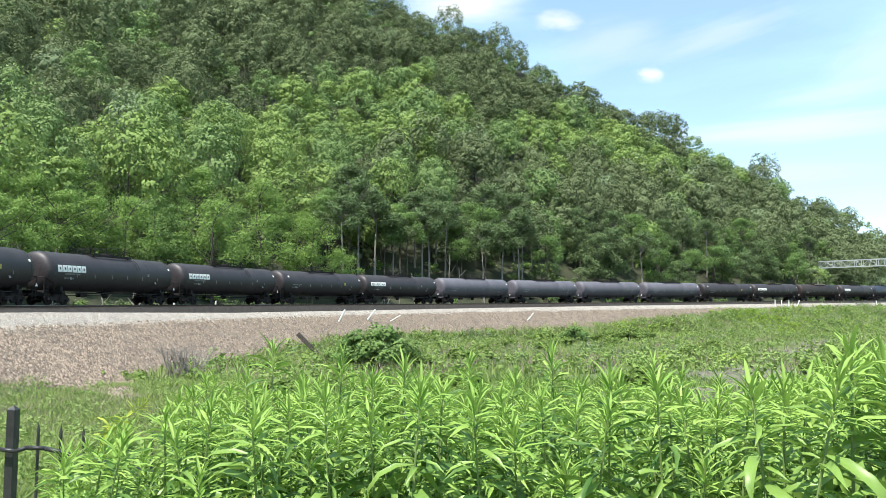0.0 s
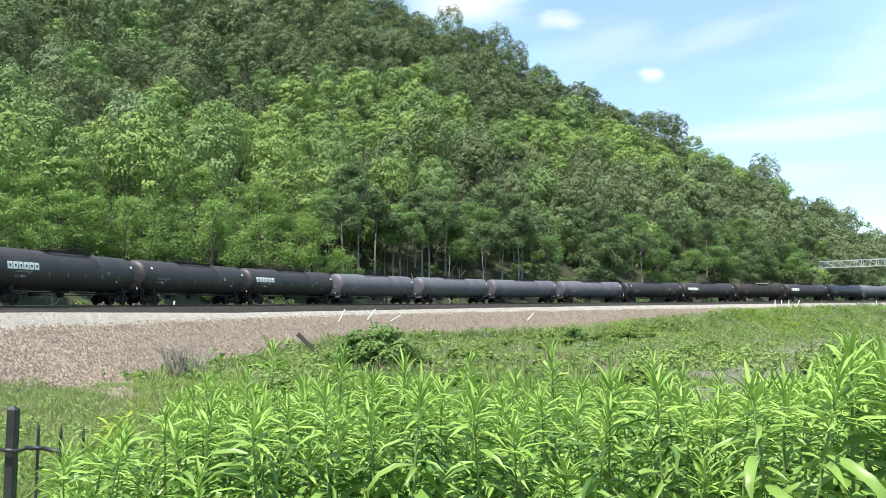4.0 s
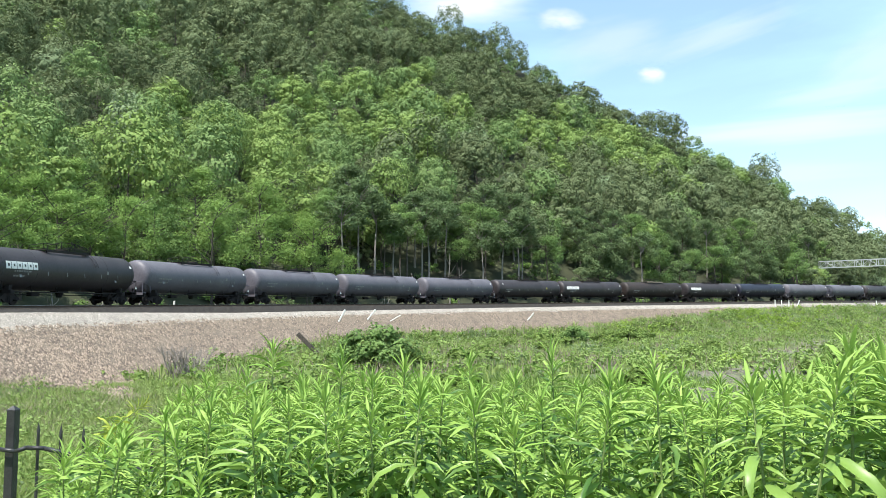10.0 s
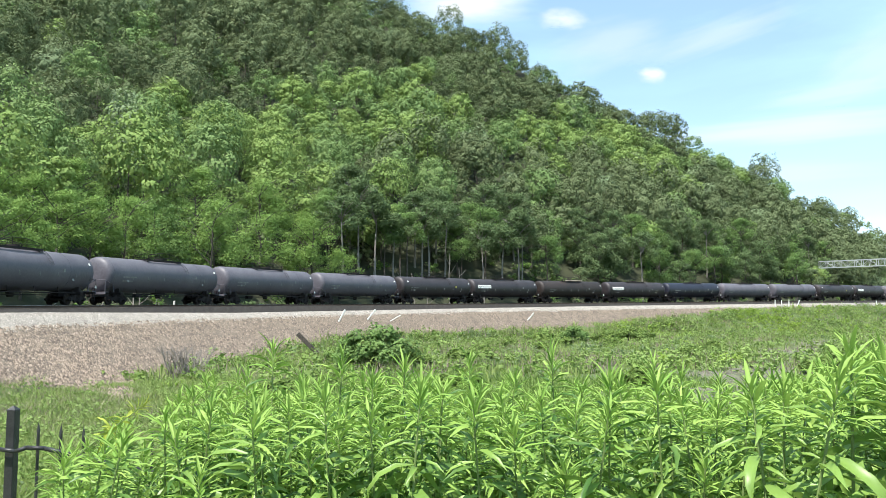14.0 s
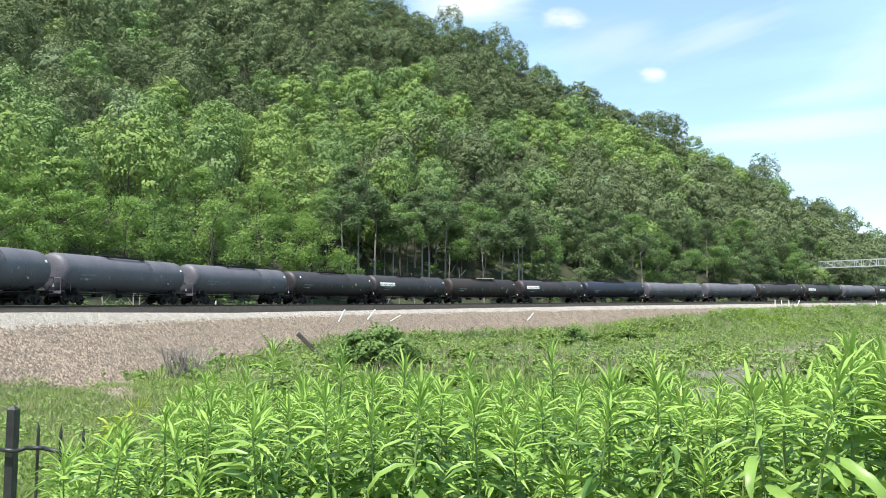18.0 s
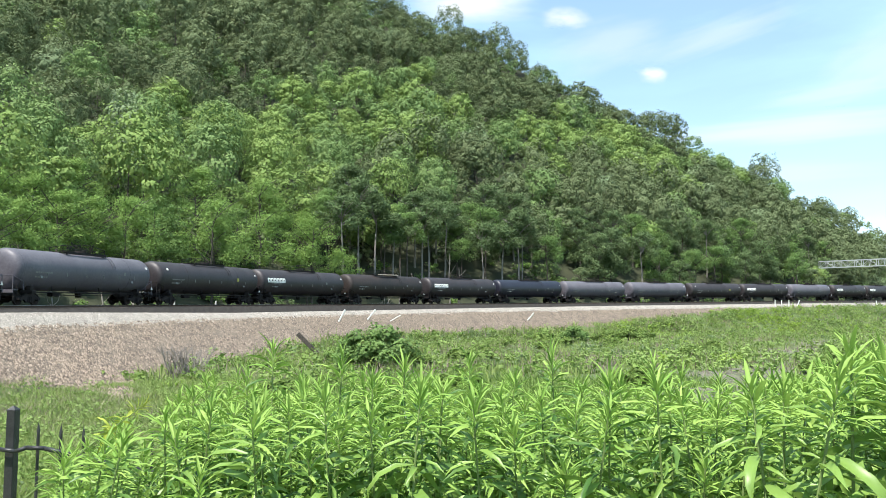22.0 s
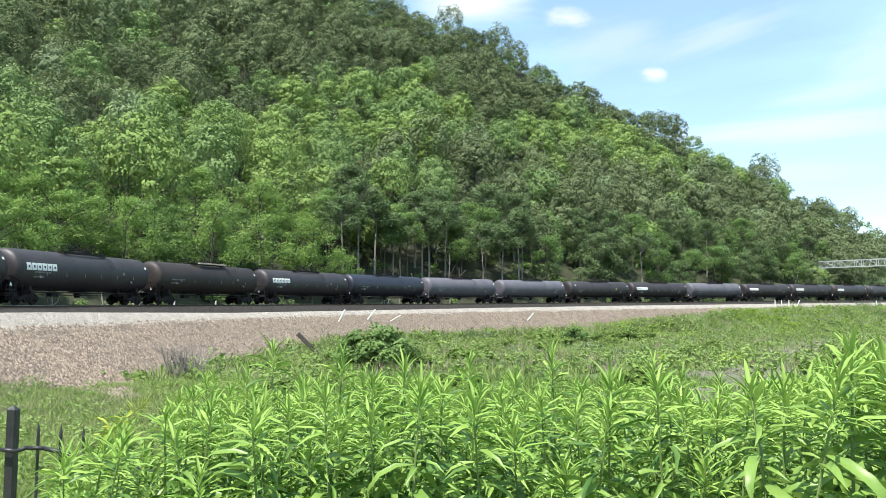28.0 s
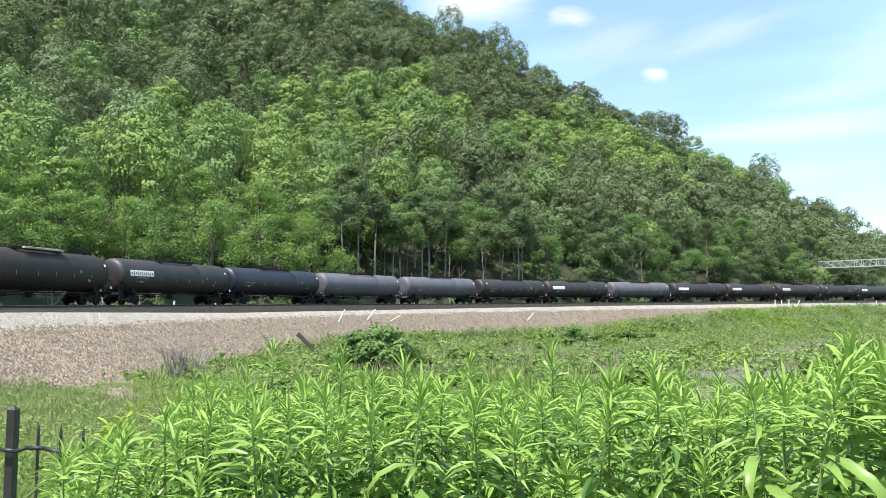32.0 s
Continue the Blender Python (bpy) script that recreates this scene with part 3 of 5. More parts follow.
    for r, w in enumerate((1.8, 1.5, 1.2)):
        x0 = -6.9
        if r == 1:
            continue
        k = 0
        while k < w:
            q = rng.uniform(0.14, 0.3)
            curved_plate(bm, x0 + k, x0 + k + q, 2.40 - r * 0.17, 2.52 - r * 0.17, 0.012)
            k += q + 0.07
    tagged(part("stencil", bm, M_DULLWHITE, car), kind="stuff")
    if kind == "logo":
        for i in range(6):
            bm = bmesh.new()
            x0, x1, z0, z1, bar = -7.75 + i * 0.56, -7.24 + i * 0.56, 2.60, 3.14, 0.18
            curved_plate(bm, x0, x1, z0, z0 + bar, 0.014)
            curved_plate(bm, x0, x1, z1 - bar, z1, 0.014)
            curved_plate(bm, x0, x0 + 0.19, z0 + bar, z1 - bar, 0.014)
            curved_plate(bm, x1 - 0.16, x1, z0 + bar, z1 - bar, 0.014)
            part("marking_block", bm, M_WHITE, car, "white painted hollow block")
    if kind == "rusty":
        bm = bmesh.new()
        box(bm, 0.4, -0.98, 4.26, 4.6, 0.3, 0.15, bevel=0.02)
        part("walkway_cover", bm, M_TAN, car, "pale tan worn walkway panel")
    return car


ORDER = ["black", "logo", "logo", "black", "logo", "grey", "grey", "grey", "grey", "black", "logo", "rusty", "logo", "blue",
         "grey", "grey", "black", "logo", "grey", "logo", "logo", "logo", "black", "logo", "black", "logo", "black"]
CARS = []
# the cars differ a little in length: how far each joint lies off an even spacing
SLACK = [0.0, 0.0, 0.1, 0.2, -0.4, -0.85, 0.0, 0.1, 0.2, 0.8, 0.1, -0.65, 0.15, 0.0, -0.8, -0.4, 0.15, 0.0, -0.8, 0.0, -0.2, -0.7, 0.1, 0.0, 0.0, 0.0, 0.0, 0.0]


def build_train():
    rng = random.Random(11)
    first = {}
    for i, kind in enumerate(ORDER):
        if kind in first:
            car = copy_thing(first[kind], Matrix.Identity(4))
        else:
            car = first[kind] = tank_car(kind, rng)
        CARS.append(car)


build_train()


def car_pose(s):
    """A car rides on its two trucks, 6.9 m to either side of its middle."""
    a, b = on_line(s - 6.9), on_line(s + 6.9)
    mid, d = (a + b) / 2, b - a
    yaw = math.atan2(d[1], d[0])
    dip = -math.atan2(d[2], math.hypot(d[0], d[1]))
    return Matrix.Translation(mid) @ Matrix.Rotation(yaw, 4, "Z") @ Matrix.Rotation(dip, 4, "Y")


# ---- woods ----
def full_crown(rng, blobs, per_blob, size, flat=0.8):
    """Small leaf sprays through the whole depth of each bough, most of them turned up to the light."""
    b = np.array(blobs)
    m = len(b) * per_blob
    k = np.repeat(np.arange(len(b)), per_blob)
    d = rng.normal(size=(m, 3))
    d /= np.linalg.norm(d, axis=1, keepdims=True)
    r = b[k, 3] * rng.uniform(0.25, 1.0, m) ** 0.5 * rng.uniform(0.8, 1.25, m)
    c = b[k, :3] + d * r[:, None] * np.array([1, 1, flat])
    nrm = 0.55 * d + rng.normal(scale=0.45, size=(m, 3)) + np.array([0, 0, 0.75])
    nrm /= np.linalg.norm(nrm, axis=1, keepdims=True)
    t = np.cross(nrm, rng.normal(size=(m, 3)))
    t /= np.linalg.norm(t, axis=1, keepdims=True)
    u = np.cross(nrm, t)
    w = size * rng.uniform(0.6, 1.35, m)[:, None]
    h = w * rng.uniform(0.55, 1.0, m)[:, None]
    v = np.stack([c - t * w - u * h * 0.6, c + t * w - u * h * 0.6, c + u * h * 1.5 + t * w * 0.3], 1).reshape(-1, 3)
    soft = np.repeat(0.9 * d + np.array([0, 0, 0.35]) + 0.15 * nrm, 3, axis=0)
    return v, np.arange(3 * m).reshape(-1, 3), soft


def crown_blobs(rng, height, width, low=0.3, count=14, small=0.15, large=0.26):
    blobs = []
    for i in range(count):
        h = rng.uniform(low, 0.93)
        taper = math.sin(math.pi * min(1.0, max(0.06, (h - low + 0.16) / (1.12 - low)))) ** 0.7
        a, q = rng.uniform(0, 2 * math.pi), width / 2 * taper * math.sqrt(rng.uniform(0.05, 1))
        r = width * rng.uniform(small, large)
        blobs.append((q * math.cos(a), q * math.sin(a), height * h - r * 0.3, r))
    blobs.append((0, 0, height * 0.88, width * 0.2))
    return blobs


def limb_tree(bm, rng, height, width, r, low=0.3, limbs=7):
    top = Vector((rng.uniform(-0.4, 0.4), rng.uniform(-0.4, 0.4), height * 0.8))
    p, n = Vector((0, 0, -0.6)), 5
    pts = [p] + [Vector((top.x * i / n + rng.uniform(-0.15, 0.15), top.y * i / n + rng.uniform(-0.15, 0.15), top.z * i / n)) for i in range(1, n + 1)]
    for i in range(n):
        rod(bm, pts[i], pts[i + 1], r * (1 - 0.16 * i), 7, r * (1 - 0.16 * (i + 1)))
    for i in range(limbs):
        h = rng.uniform(low, 0.72)
        k = min(n - 1, int(h / 0.8 * n))
        a = rng.uniform(0, 2 * math.pi)
        start = pts[k].lerp(pts[k + 1], (h / 0.8 * n) - k)
        mid = start + Vector((math.cos(a), math.sin(a), 0.9)) * width * 0.2
        end = mid + Vector((math.cos(a + 0.3), math.sin(a + 0.3), 0.6)) * width * 0.2
        rod(bm, start, mid, r * 0.42, 5, r * 0.28)
        rod(bm, mid, end, r * 0.28, 5, r * 0.1)


def tree_thing(rng, height, width, leaf, words, leaves=130, size=0.3, low=0.3, count=16, pale=False):
    tree = tagged(new("tree"), words, "tree", "trees along the foot of the hill")
    bm = bmesh.new()
    limb_tree(bm, rng, height, width, height * 0.013 + 0.03, low)
    part("trunk", bm, M_PALEBARK if pale else M_BARK, tree)
    nrng = np.random.default_rng(rng.randrange(10 ** 6))
    v, f, nv = full_crown(nrng, crown_blobs(rng, height, width, low, count, 0.11, 0.2), leaves, size, 0.7)
    crown = new("crown", rounded(mesh_of("crown", v, f, leaf, smooth=True), nv))
    crown.parent = tree
    return tree


def build_tree_row():
    rng = random.Random(21)
    kinds = [tree_thing(rng, 12.5, 9.0, M_ROW[0], "broad bright green locust tree with a feathery open crown", 190, 0.107, 0.34, 34),
             tree_thing(rng, 10.5, 7.5, M_ROW[0], "bright green young locust tree with thin forked limbs", 185, 0.103, 0.28, 30),
             tree_thing(rng, 12.0, 8.0, M_ROW[1], "mid-green maple tree in full summer leaf", 165, 0.125, 0.27, 34),
             tree_thing(rng, 14.0, 9.0, M_ROW[2], "dark green oak tree with a dense rounded crown", 150, 0.16, 0.34, 36),
             tree_thing(rng, 9.0, 6.5, M_ROW[3], "small greyish-green tree with a ragged crown", 130, 0.14, 0.2, 28),
             tree_thing(rng, 16.0, 8.4, M_ROW[2], "tall slender tree with a bare pale trunk and a high crown", 150, 0.15, 0.64, 30, True),
             tree_thing(rng, 14.5, 8.4, M_ROW[1], "tall mid-green tree with a bare trunk and a high crown", 170, 0.12, 0.62, 30)]
    used = set()
    s = -14.0
    while s < 296:
        for n in (-15.0, -23.0) if not 82 < s < 132 else (-14.5, -19.0, -24.0):
            i = rng.choice((0, 0, 0, 1, 1, 1, 2)) if s < 82 else rng.choice((5, 6, 5, 6, 5)) if s < 128 else rng.choice((2, 3, 3, 3, 5, 6, 4))
            nn = n + rng.uniform(-2.5, 2.5)
            x, y, _ = on_line(s + rng.uniform(-2, 2), nn)
            z = float(ground_z(np.array([x]), np.array([y]))[0])
            sc = rng.uniform(0.8, 1.12) * (0.72 if s > 252 else 1.0)
            m = Matrix.LocRotScale((x, y, z), Euler((0, 0, rng.uniform(0, 6.28))), None)
            if i in used:
                t = copy_thing(kinds[i], m)
            else:
                t = kinds[i]
                t.matrix_basis = m
                used.add(i)
            t.scale = (sc, sc, sc * rng.uniform(0.9, 1.1))
        s += rng.uniform(4.2, 6.2) if s < 120 else rng.uniform(6, 8.5)
    for i, t in enumerate(kinds):
        if i not in used:
            t.location = (-60, 120, float(ground_z(np.array([-60.0]), np.array([120.0]))[0]))


def build_undergrowth():
    """Low brush behind the tracks and up under the first trees, a closed green edge."""
    rng, nrng = random.Random(35), np.random.default_rng(35)
    shapes = []
    for i in range(8):
        w, h = rng.uniform(2.4, 4.0), rng.uniform(1.1, 2.2)
        blobs = [(rng.uniform(-w / 2, w / 2), rng.uniform(-w / 2, w / 2), h * rng.uniform(0.2, 0.85), h * rng.uniform(0.2, 0.36)) for _ in range(10)]
        shapes.append(full_crown(nrng, blobs, 24, 0.15, 0.8)[:2])
    vs, fs, mats, o = [], [], [], 0
    for _ in range(760):
        s = rng.uniform(-18, 275)
        n = -rng.uniform(7.2, 27) if rng.random() < 0.7 else -rng.uniform(6.6, 9.5)
        if 80 < s < 130 and rng.random() < 0.85:
            continue
        if s > 17 and n > -12.5 and rng.random() < 0.88:
            continue
        x, y, _z = on_line(s, n)
        z = float(ground_z(np.array([x]), np.array([y]))[0])
        v, f = shapes[rng.randrange(8)]
        a, sc = rng.uniform(0, 6.28), rng.uniform(0.6, 1.3) * (0.75 if n > -10 else 1.0)
        c, d = math.cos(a) * sc, math.sin(a) * sc
        vs.append(np.stack([v[:, 0] * c - v[:, 1] * d + x, v[:, 0] * d + v[:, 1] * c + y, v[:, 2] * sc + z - 0.1], 1))
        fs.append(f + o)
        o += len(v)
        # past s 17, brush near the track takes dark oak leaves as painted shade
        mats.append(np.full(len(f), rng.choice((0, 0, 1, 2)) if s < 17 else 3 if n > -11 else rng.choice((0, 1, 1, 1))))
    me = mesh_of("undergrowth", np.concatenate(vs), np.concatenate(fs), [M_ROW[0], M_ROW[1], M_LEAF[0], M_ROW[2]], np.concatenate(mats))
    tagged(new("undergrowth", me), "tangled low brush along the foot of the wooded hill", "brush", kind="stuff")


def dead_tree(rng, s, n, height, forks):
    x, y, _ = on_line(s, n)
    x, y = float(x), float(y)
    ob = tagged(new("dead_tree"), "bare pale grey dead tree with a few broken limbs", "tree", "bare pale trees at the wood's edge")
    ob.matrix_basis = pose(x, y, float(ground_z(np.array([x]), np.array([y]))[0]) - 0.2, 0, 0, rng.uniform(0, 360))
    p, r = Vector((0, 0, 0)), height * 0.012 + 0.03
    bm = bmesh.new()
    pts = [p]
    for i in range(5):
        q = p + Vector((rng.uniform(-0.25, 0.3), rng.uniform(-0.25, 0.25), height / 5))
        rod(bm, p, q, r, 7, r * 0.8)
        p, r = q, r * 0.8
        pts.append(p)
    part("trunk", bm, M_PALEBARK, ob)
    for k in range(forks):
        bm = bmesh.new()
        i = rng.randrange(1, 5)
        a = rng.uniform(0, 6.28)
        q = pts[i] + Vector((math.cos(a), math.sin(a), 0.7)) * height * rng.uniform(0.08, 0.16)
        e = q + Vector((math.cos(a + 0.4), math.sin(a + 0.4), 1.2)) * height * rng.uniform(0.06, 0.12)
        rod(bm, pts[i], q, 0.045, 5, 0.03)
        rod(bm, q, e, 0.03, 5, 0.01)
        part("limb", bm, M_PALEBARK, ob)


# stands on the hillside: the middle x, y of each and its reach
LOCUST_STANDS = [(-74, 134, 9), (-48, 153, 16), (-34, 172, 9), (-11, 243, 9), (-19, 206, 17), (-30, 200, 10), (27, 236, 16), (43, 262, 15), (69, 276, 18), (80, 273, 12), (-42, 82, 16),
                 (-38, 115, 16), (-31, 143, 14), (-19, 147, 17), (-43, 102, 12), (-5, 158, 11), (47, 203, 7), (27, 189, 7), (98, 254, 12)]
OAK_STANDS = [(-66, 134, 13), (-62, 171, 15), (-49, 181, 9), (11, 259, 12), (12, 252, 8), (17, 302, 30), (-27, 253, 18), (55, 240, 14), (33, 220, 13), (15, 171, 13), (69, 211, 12),
              (107, 299, 9), (158, 322, 14), (131, 308, 9), (47, 190, 12), (10, 200, 9), (-82, 151, 12), (86, 322, 14), (-60, 230, 30)]


def stand_pull(x, y, stands):
    """How far the place lies inside the nearest of some stands: 1 at a middle, below 0 outside."""
    return max(1 - math.hypot(x - a, (y - b) * 0.8) / r for a, b, r in stands)


def dome_crown(rng, nrng, height, width, lumps, leaves, size, flat, open_):
    """A tree's leafy dome: lumps over an uneven ellipsoid, each a shell of small leaf sprays that face outwards."""
    low = 0.30 * height
    up, across = (height - low) * 0.62, width / 2
    mid = low + (height - low) * 0.36
    blobs, outs = [], []
    for i in range(lumps):
        c = 1 - 1.42 * (i + 0.5) / lumps
        a = i * 2.39996 + rng.uniform(-0.5, 0.5)
        q = math.sqrt(max(0.0, 1 - c * c))
        k = rng.uniform(0.62, 0.92)
        o = (q * math.cos(a), q * math.sin(a), c)
        blobs.append((across * k * o[0], across * k * o[1], mid + up * k * o[2], width * rng.uniform(0.10, 0.175)))
        outs.append(o)
    b, o = np.array(blobs), np.array(outs)
    m = lumps * leaves
    k = np.repeat(np.arange(lumps), leaves)
    d = nrng.normal(size=(m, 3)) + 0.75 * o[k]
    d /= np.linalg.norm(d, axis=1, keepdims=True)
    r = b[k, 3] * nrng.uniform(0.72, 1.06 + open_, m)
    c = b[k, :3] + d * r[:, None] * np.array([1, 1, flat])
    nrm = 0.75 * d + 0.45 * o[k] + nrng.normal(scale=0.20, size=(m, 3)) + np.array([0, 0, 0.25])
    nrm /= np.linalg.norm(nrm, axis=1, keepdims=True)
    t = np.cross(nrm, nrng.normal(size=(m, 3)))
    t /= np.linalg.norm(t, axis=1, keepdims=True)
    u = np.cross(nrm, t)
    w = size * nrng.uniform(0.6, 1.35, m)[:, None]
    h = w * nrng.uniform(0.55, 1.0, m)[:, None]
    v = np.stack([c - t * w - u * h * 0.6, c + t * w - u * h * 0.6, c + u * h * 1.5 + t * w * 0.3], 1).reshape(-1, 3)
    soft = np.repeat(1.0 * d + 0.35 * o[k] + np.array([0, 0, 0.12]), 3, axis=0)
    return v, np.arange(3 * m).reshape(-1, 3), soft


def build_hill_woods():
    """The closed woods over the hillside: domes of four kinds of leaf, too many to count, on thin trunks."""
    rng, nrng = random.Random(33), np.random.default_rng(33)
    # leaf kind: locust, maple, oak, grey; each with its build
    BUILD = {0: (0.62, 0.30, 0.95), 1: (0.85, 0.14, 1.0), 2: (0.95, 0.08, 1.04), 3: (0.9, 0.2, 0.85)}

    def crowns(kind, count, lumps, leaves, size):
        flat, open_, grow = BUILD[kind]
        return [dome_crown(rng, nrng, rng.uniform(10, 14) * grow, rng.uniform(7.4, 9.8) * grow, lumps, leaves, size, flat, open_) for _ in range(count)]

    ranks = [[crowns(k, 4, *detail) for k in range(4)] for detail in ((46, 100, 0.12), (42, 56, 0.180), (38, 36, 0.255))]
    step = 7.3
    gx, gy = np.meshgrid(np.arange(-215, 300, step), np.arange(60, 372, step))
    px = (gx + nrng.uniform(-2.8, 2.8, gx.shape)).ravel()
    py = (gy + nrng.uniform(-2.8, 2.8, gx.shape)).ravel()
    s, n = to_line(px, py)
    keep = (n < np.where(s > 245, -13, -22)) & (np.abs(px / py) < 0.63) & (py > 40) & (py < RIDGE_Y + 9)
    px, py = px[keep], py[keep]
    pz = ground_z(px, py)
    kind_noise = 0.8 * wave(px, py, 30, 1) + 0.5 * wave(px, py, 12, 4) + nrng.normal(scale=0.5, size=len(px))
    low = [dome_crown(rng, nrng, rng.uniform(3.5, 5.0), rng.uniform(5.5, 7.0), 13, 12, 0.35, 0.8, 0.2) for _ in range(6)]

    def slope_at(x, y):
        g = ground_z(np.array([x, x]), np.array([y - 3, y + 3]))
        return float(g[1] - g[0]) / 6

    vs, ns, fs, mats, o = [], [], [], [], 0
    tv, tf = [], []
    for x, y, z, q in zip(px, py, pz, kind_noise):
        away = math.hypot(x, y)
        bright, dark = stand_pull(x, y, LOCUST_STANDS), stand_pull(x, y, OAK_STANDS)
        q += 1.6 * max(0, bright + 0.15) - 1.9 * max(0, dark + 0.15) - 0.9 * min(1, max(0, (z - 60) / 40)) - (0.9 if x > 60 and z < 45 else 0.5 if x > 8 and z < 45 else 0)
        kind = 0 if q > 0.40 else 1 if q > -0.22 else 3 if -0.38 < q <= -0.22 else 2
        group = ranks[0 if away < 105 else 1 if away < 185 else 2][kind]
        v, f, nv = group[rng.randrange(len(group))]
        a, sc = rng.uniform(0, 6.28), rng.uniform(0.66, 1.28)
        c, d = math.cos(a) * sc, math.sin(a) * sc
        hs = sc * rng.uniform(0.8, 1.3) * (0.8 if y > RIDGE_Y - 40 else 1.0)
        vs.append(np.stack([v[:, 0] * c - v[:, 1] * d + x, v[:, 0] * d + v[:, 1] * c + y, v[:, 2] * hs + z - 0.8], 1))
        ns.append(np.stack([nv[:, 0] * math.cos(a) - nv[:, 1] * math.sin(a), nv[:, 0] * math.sin(a) + nv[:, 1] * math.cos(a), nv[:, 2]], 1))
        fs.append(f + o)
        o += len(v)
        mats.append(np.full(len(f), kind))
        # a low bush fills the ground beside each tree
        v, f, nv = low[rng.randrange(6)]
        a, bx, by = rng.uniform(0, 6.28), x + rng.uniform(2.5, 4.8) * rng.choice((-1, 1)), y - rng.uniform(1.0, 4.5)
        c, d = math.cos(a), math.sin(a)
        bz = z + (by - y) * slope_at(x, y)
        vs.append(np.stack([v[:, 0] * c - v[:, 1] * d + bx, v[:, 0] * d + v[:, 1] * c + by, v[:, 2] + bz], 1))
        ns.append(np.stack([nv[:, 0] * c - nv[:, 1] * d, nv[:, 0] * d + nv[:, 1] * c, nv[:, 2]], 1))
        fs.append(f + o)
        o += len(v)
        # low on the middle slope, darker leaf colour stands in for understorey shade
        mats.append(np.full(len(f), 2 if -40 < x < 45 and z < 24 else 1))
        r, lean = 0.16 * sc, rng.uniform(-0.8, 0.8)
        for e in range(5):
            b0, b1 = e * 1.2566, (e + 1) * 1.2566
            g = len(tv)
            tv += [(x + r * math.cos(b0), y + r * math.sin(b0), z - 1.0), (x + r * math.cos(b1), y + r * math.sin(b1), z - 1.0), (x + lean, y, z + 9.0 * hs)]
            tf.append((g, g + 1, g + 2))
    me = mesh_of("hill_woods", np.concatenate(vs), np.concatenate(fs), M_LEAF, np.concatenate(mats), smooth=True)
    rounded(me, np.concatenate(ns))
    tagged(new("hill_woods", me), "dense summer woods of mixed greens covering the steep hillside", "woods", kind="stuff")
    tagged(new("woods_trunks", mesh_of("woods_trunks", np.array(tv), np.array(tf), M_BARK)), "thin grey-brown trunks standing close under the hillside woods", "trunks", kind="stuff")


build_hill_woods()
build_tree_row()
build_undergrowth()
_rng = random.Random(37)
for s_, n_, h_, k_ in ((87.0, -10.2, 4.2, 7), (88.5, -10.4, 4.6, 6), (91.5, -10.8, 7.5, 3), (95, -11.0, 6.5, 4), (98, -10.5, 5.0, 5), (104.5, -11.5, 10.5, 3), (107.5, -12.0, 8.0, 4), (114, -12.0, 6.5, 5),
                       (40.5, -11.0, 5.5, 8), (42.0, -11.5, 6.0, 8), (43.5, -11.0, 5.0, 7), (45, -12.0, 6.5, 6), (36, -11.5, 6.5, 5), (29, -11.0, 5.0, 5)):
    dead_tree(_rng, s_, n_, h_, k_)


# ---- tall weeds before the camera ----
def leaf_strip(length, width, droop, fold=0.45, seg=4):
    """A lance-shaped leaf that springs from the origin along +x and bends down; two halves folded along the midrib."""
    v, f = [], []
    ang, x, z = 0.0, 0.0, 0.0
    for i in range(seg + 1):
        t = i / seg
        w = width * (math.sin(math.pi * min(1, t * 0.92 + 0.08)) ** 0.8) * (1 - 0.35 * t) if 0 < i < seg else width * (0.12 if i == 0 else 0.02)
        lift = fold * w
        sx, sz = -math.sin(ang), math.cos(ang)
        v += [(x + sx * lift, -w / 2, z + sz * lift), (x, 0, z), (x + sx * lift, w / 2, z + sz * lift)]
        ang -= droop / seg * (0.6 + 0.8 * t)
        x, z = x + math.cos(ang) * length / seg, z + math.sin(ang) * length / seg
    for i in range(seg):
        a = i * 3
        f += [(a, a + 3, a + 4, a + 1), (a + 1, a + 4, a + 5, a + 2)]
    return np.array(v), np.array(f)


LEAF_SHAPES = [leaf_strip(0.096, 0.0168, 1.7, 0.28, 3), leaf_strip(0.118, 0.0190, 2.1, 0.26, 4), leaf_strip(0.080, 0.0118, 1.4, 0.30, 3), leaf_strip(0.112, 0.0192, 3.0, 0.24, 4),
               leaf_strip(0.068, 0.0074, 1.2, 0.34, 3), leaf_strip(0.054, 0.0058, 0.6, 0.38, 3)]


def leaf_plan(rng, height):
    """Where the leaves of one plant sit: shape, and pose on the stem."""
    plan = []
    a, z = rng.uniform(0, 6.28), height * 0.66
    while z < height - 0.05:
        down = height - z
        rise = max(-26, 46 - 190 * down) + rng.uniform(-28, 26)
        shape = rng.choice((0, 1, 3, 1, 3) if down > 0.17 else (0, 2, 2, 1) if down > 0.10 else (2, 2, 4))
        plan.append((shape, z, math.degrees(a), rise, rng.uniform(0.55, 1.2)))
        a += 2.4 + rng.uniform(-0.7, 0.7)
        z += 0.0064 * rng.uniform(0.6, 1.4)
    for k in range(26):
        plan.append((4 if k < 15 else 5, height - 0.066 + 0.0022 * k, math.degrees(a), 30 + 2.2 * k + rng.uniform(-14, 10), rng.uniform(0.6, 1.25)))
        a += 2.4
    return plan


TIP_OF, WEED_GEO = {}, {}


def leaf_pose(z, turn, rise, sc, bend):
    roll = 34 * math.sin(turn * 7.3 + z * 911)
    return pose(bend * z * z, 0, z, 0, 0, turn) @ pose(0, 0, 0, 0, -rise, 0) @ pose(0, 0, 0, roll, 0, 0) @ Matrix.Diagonal((sc, sc, sc, 1))


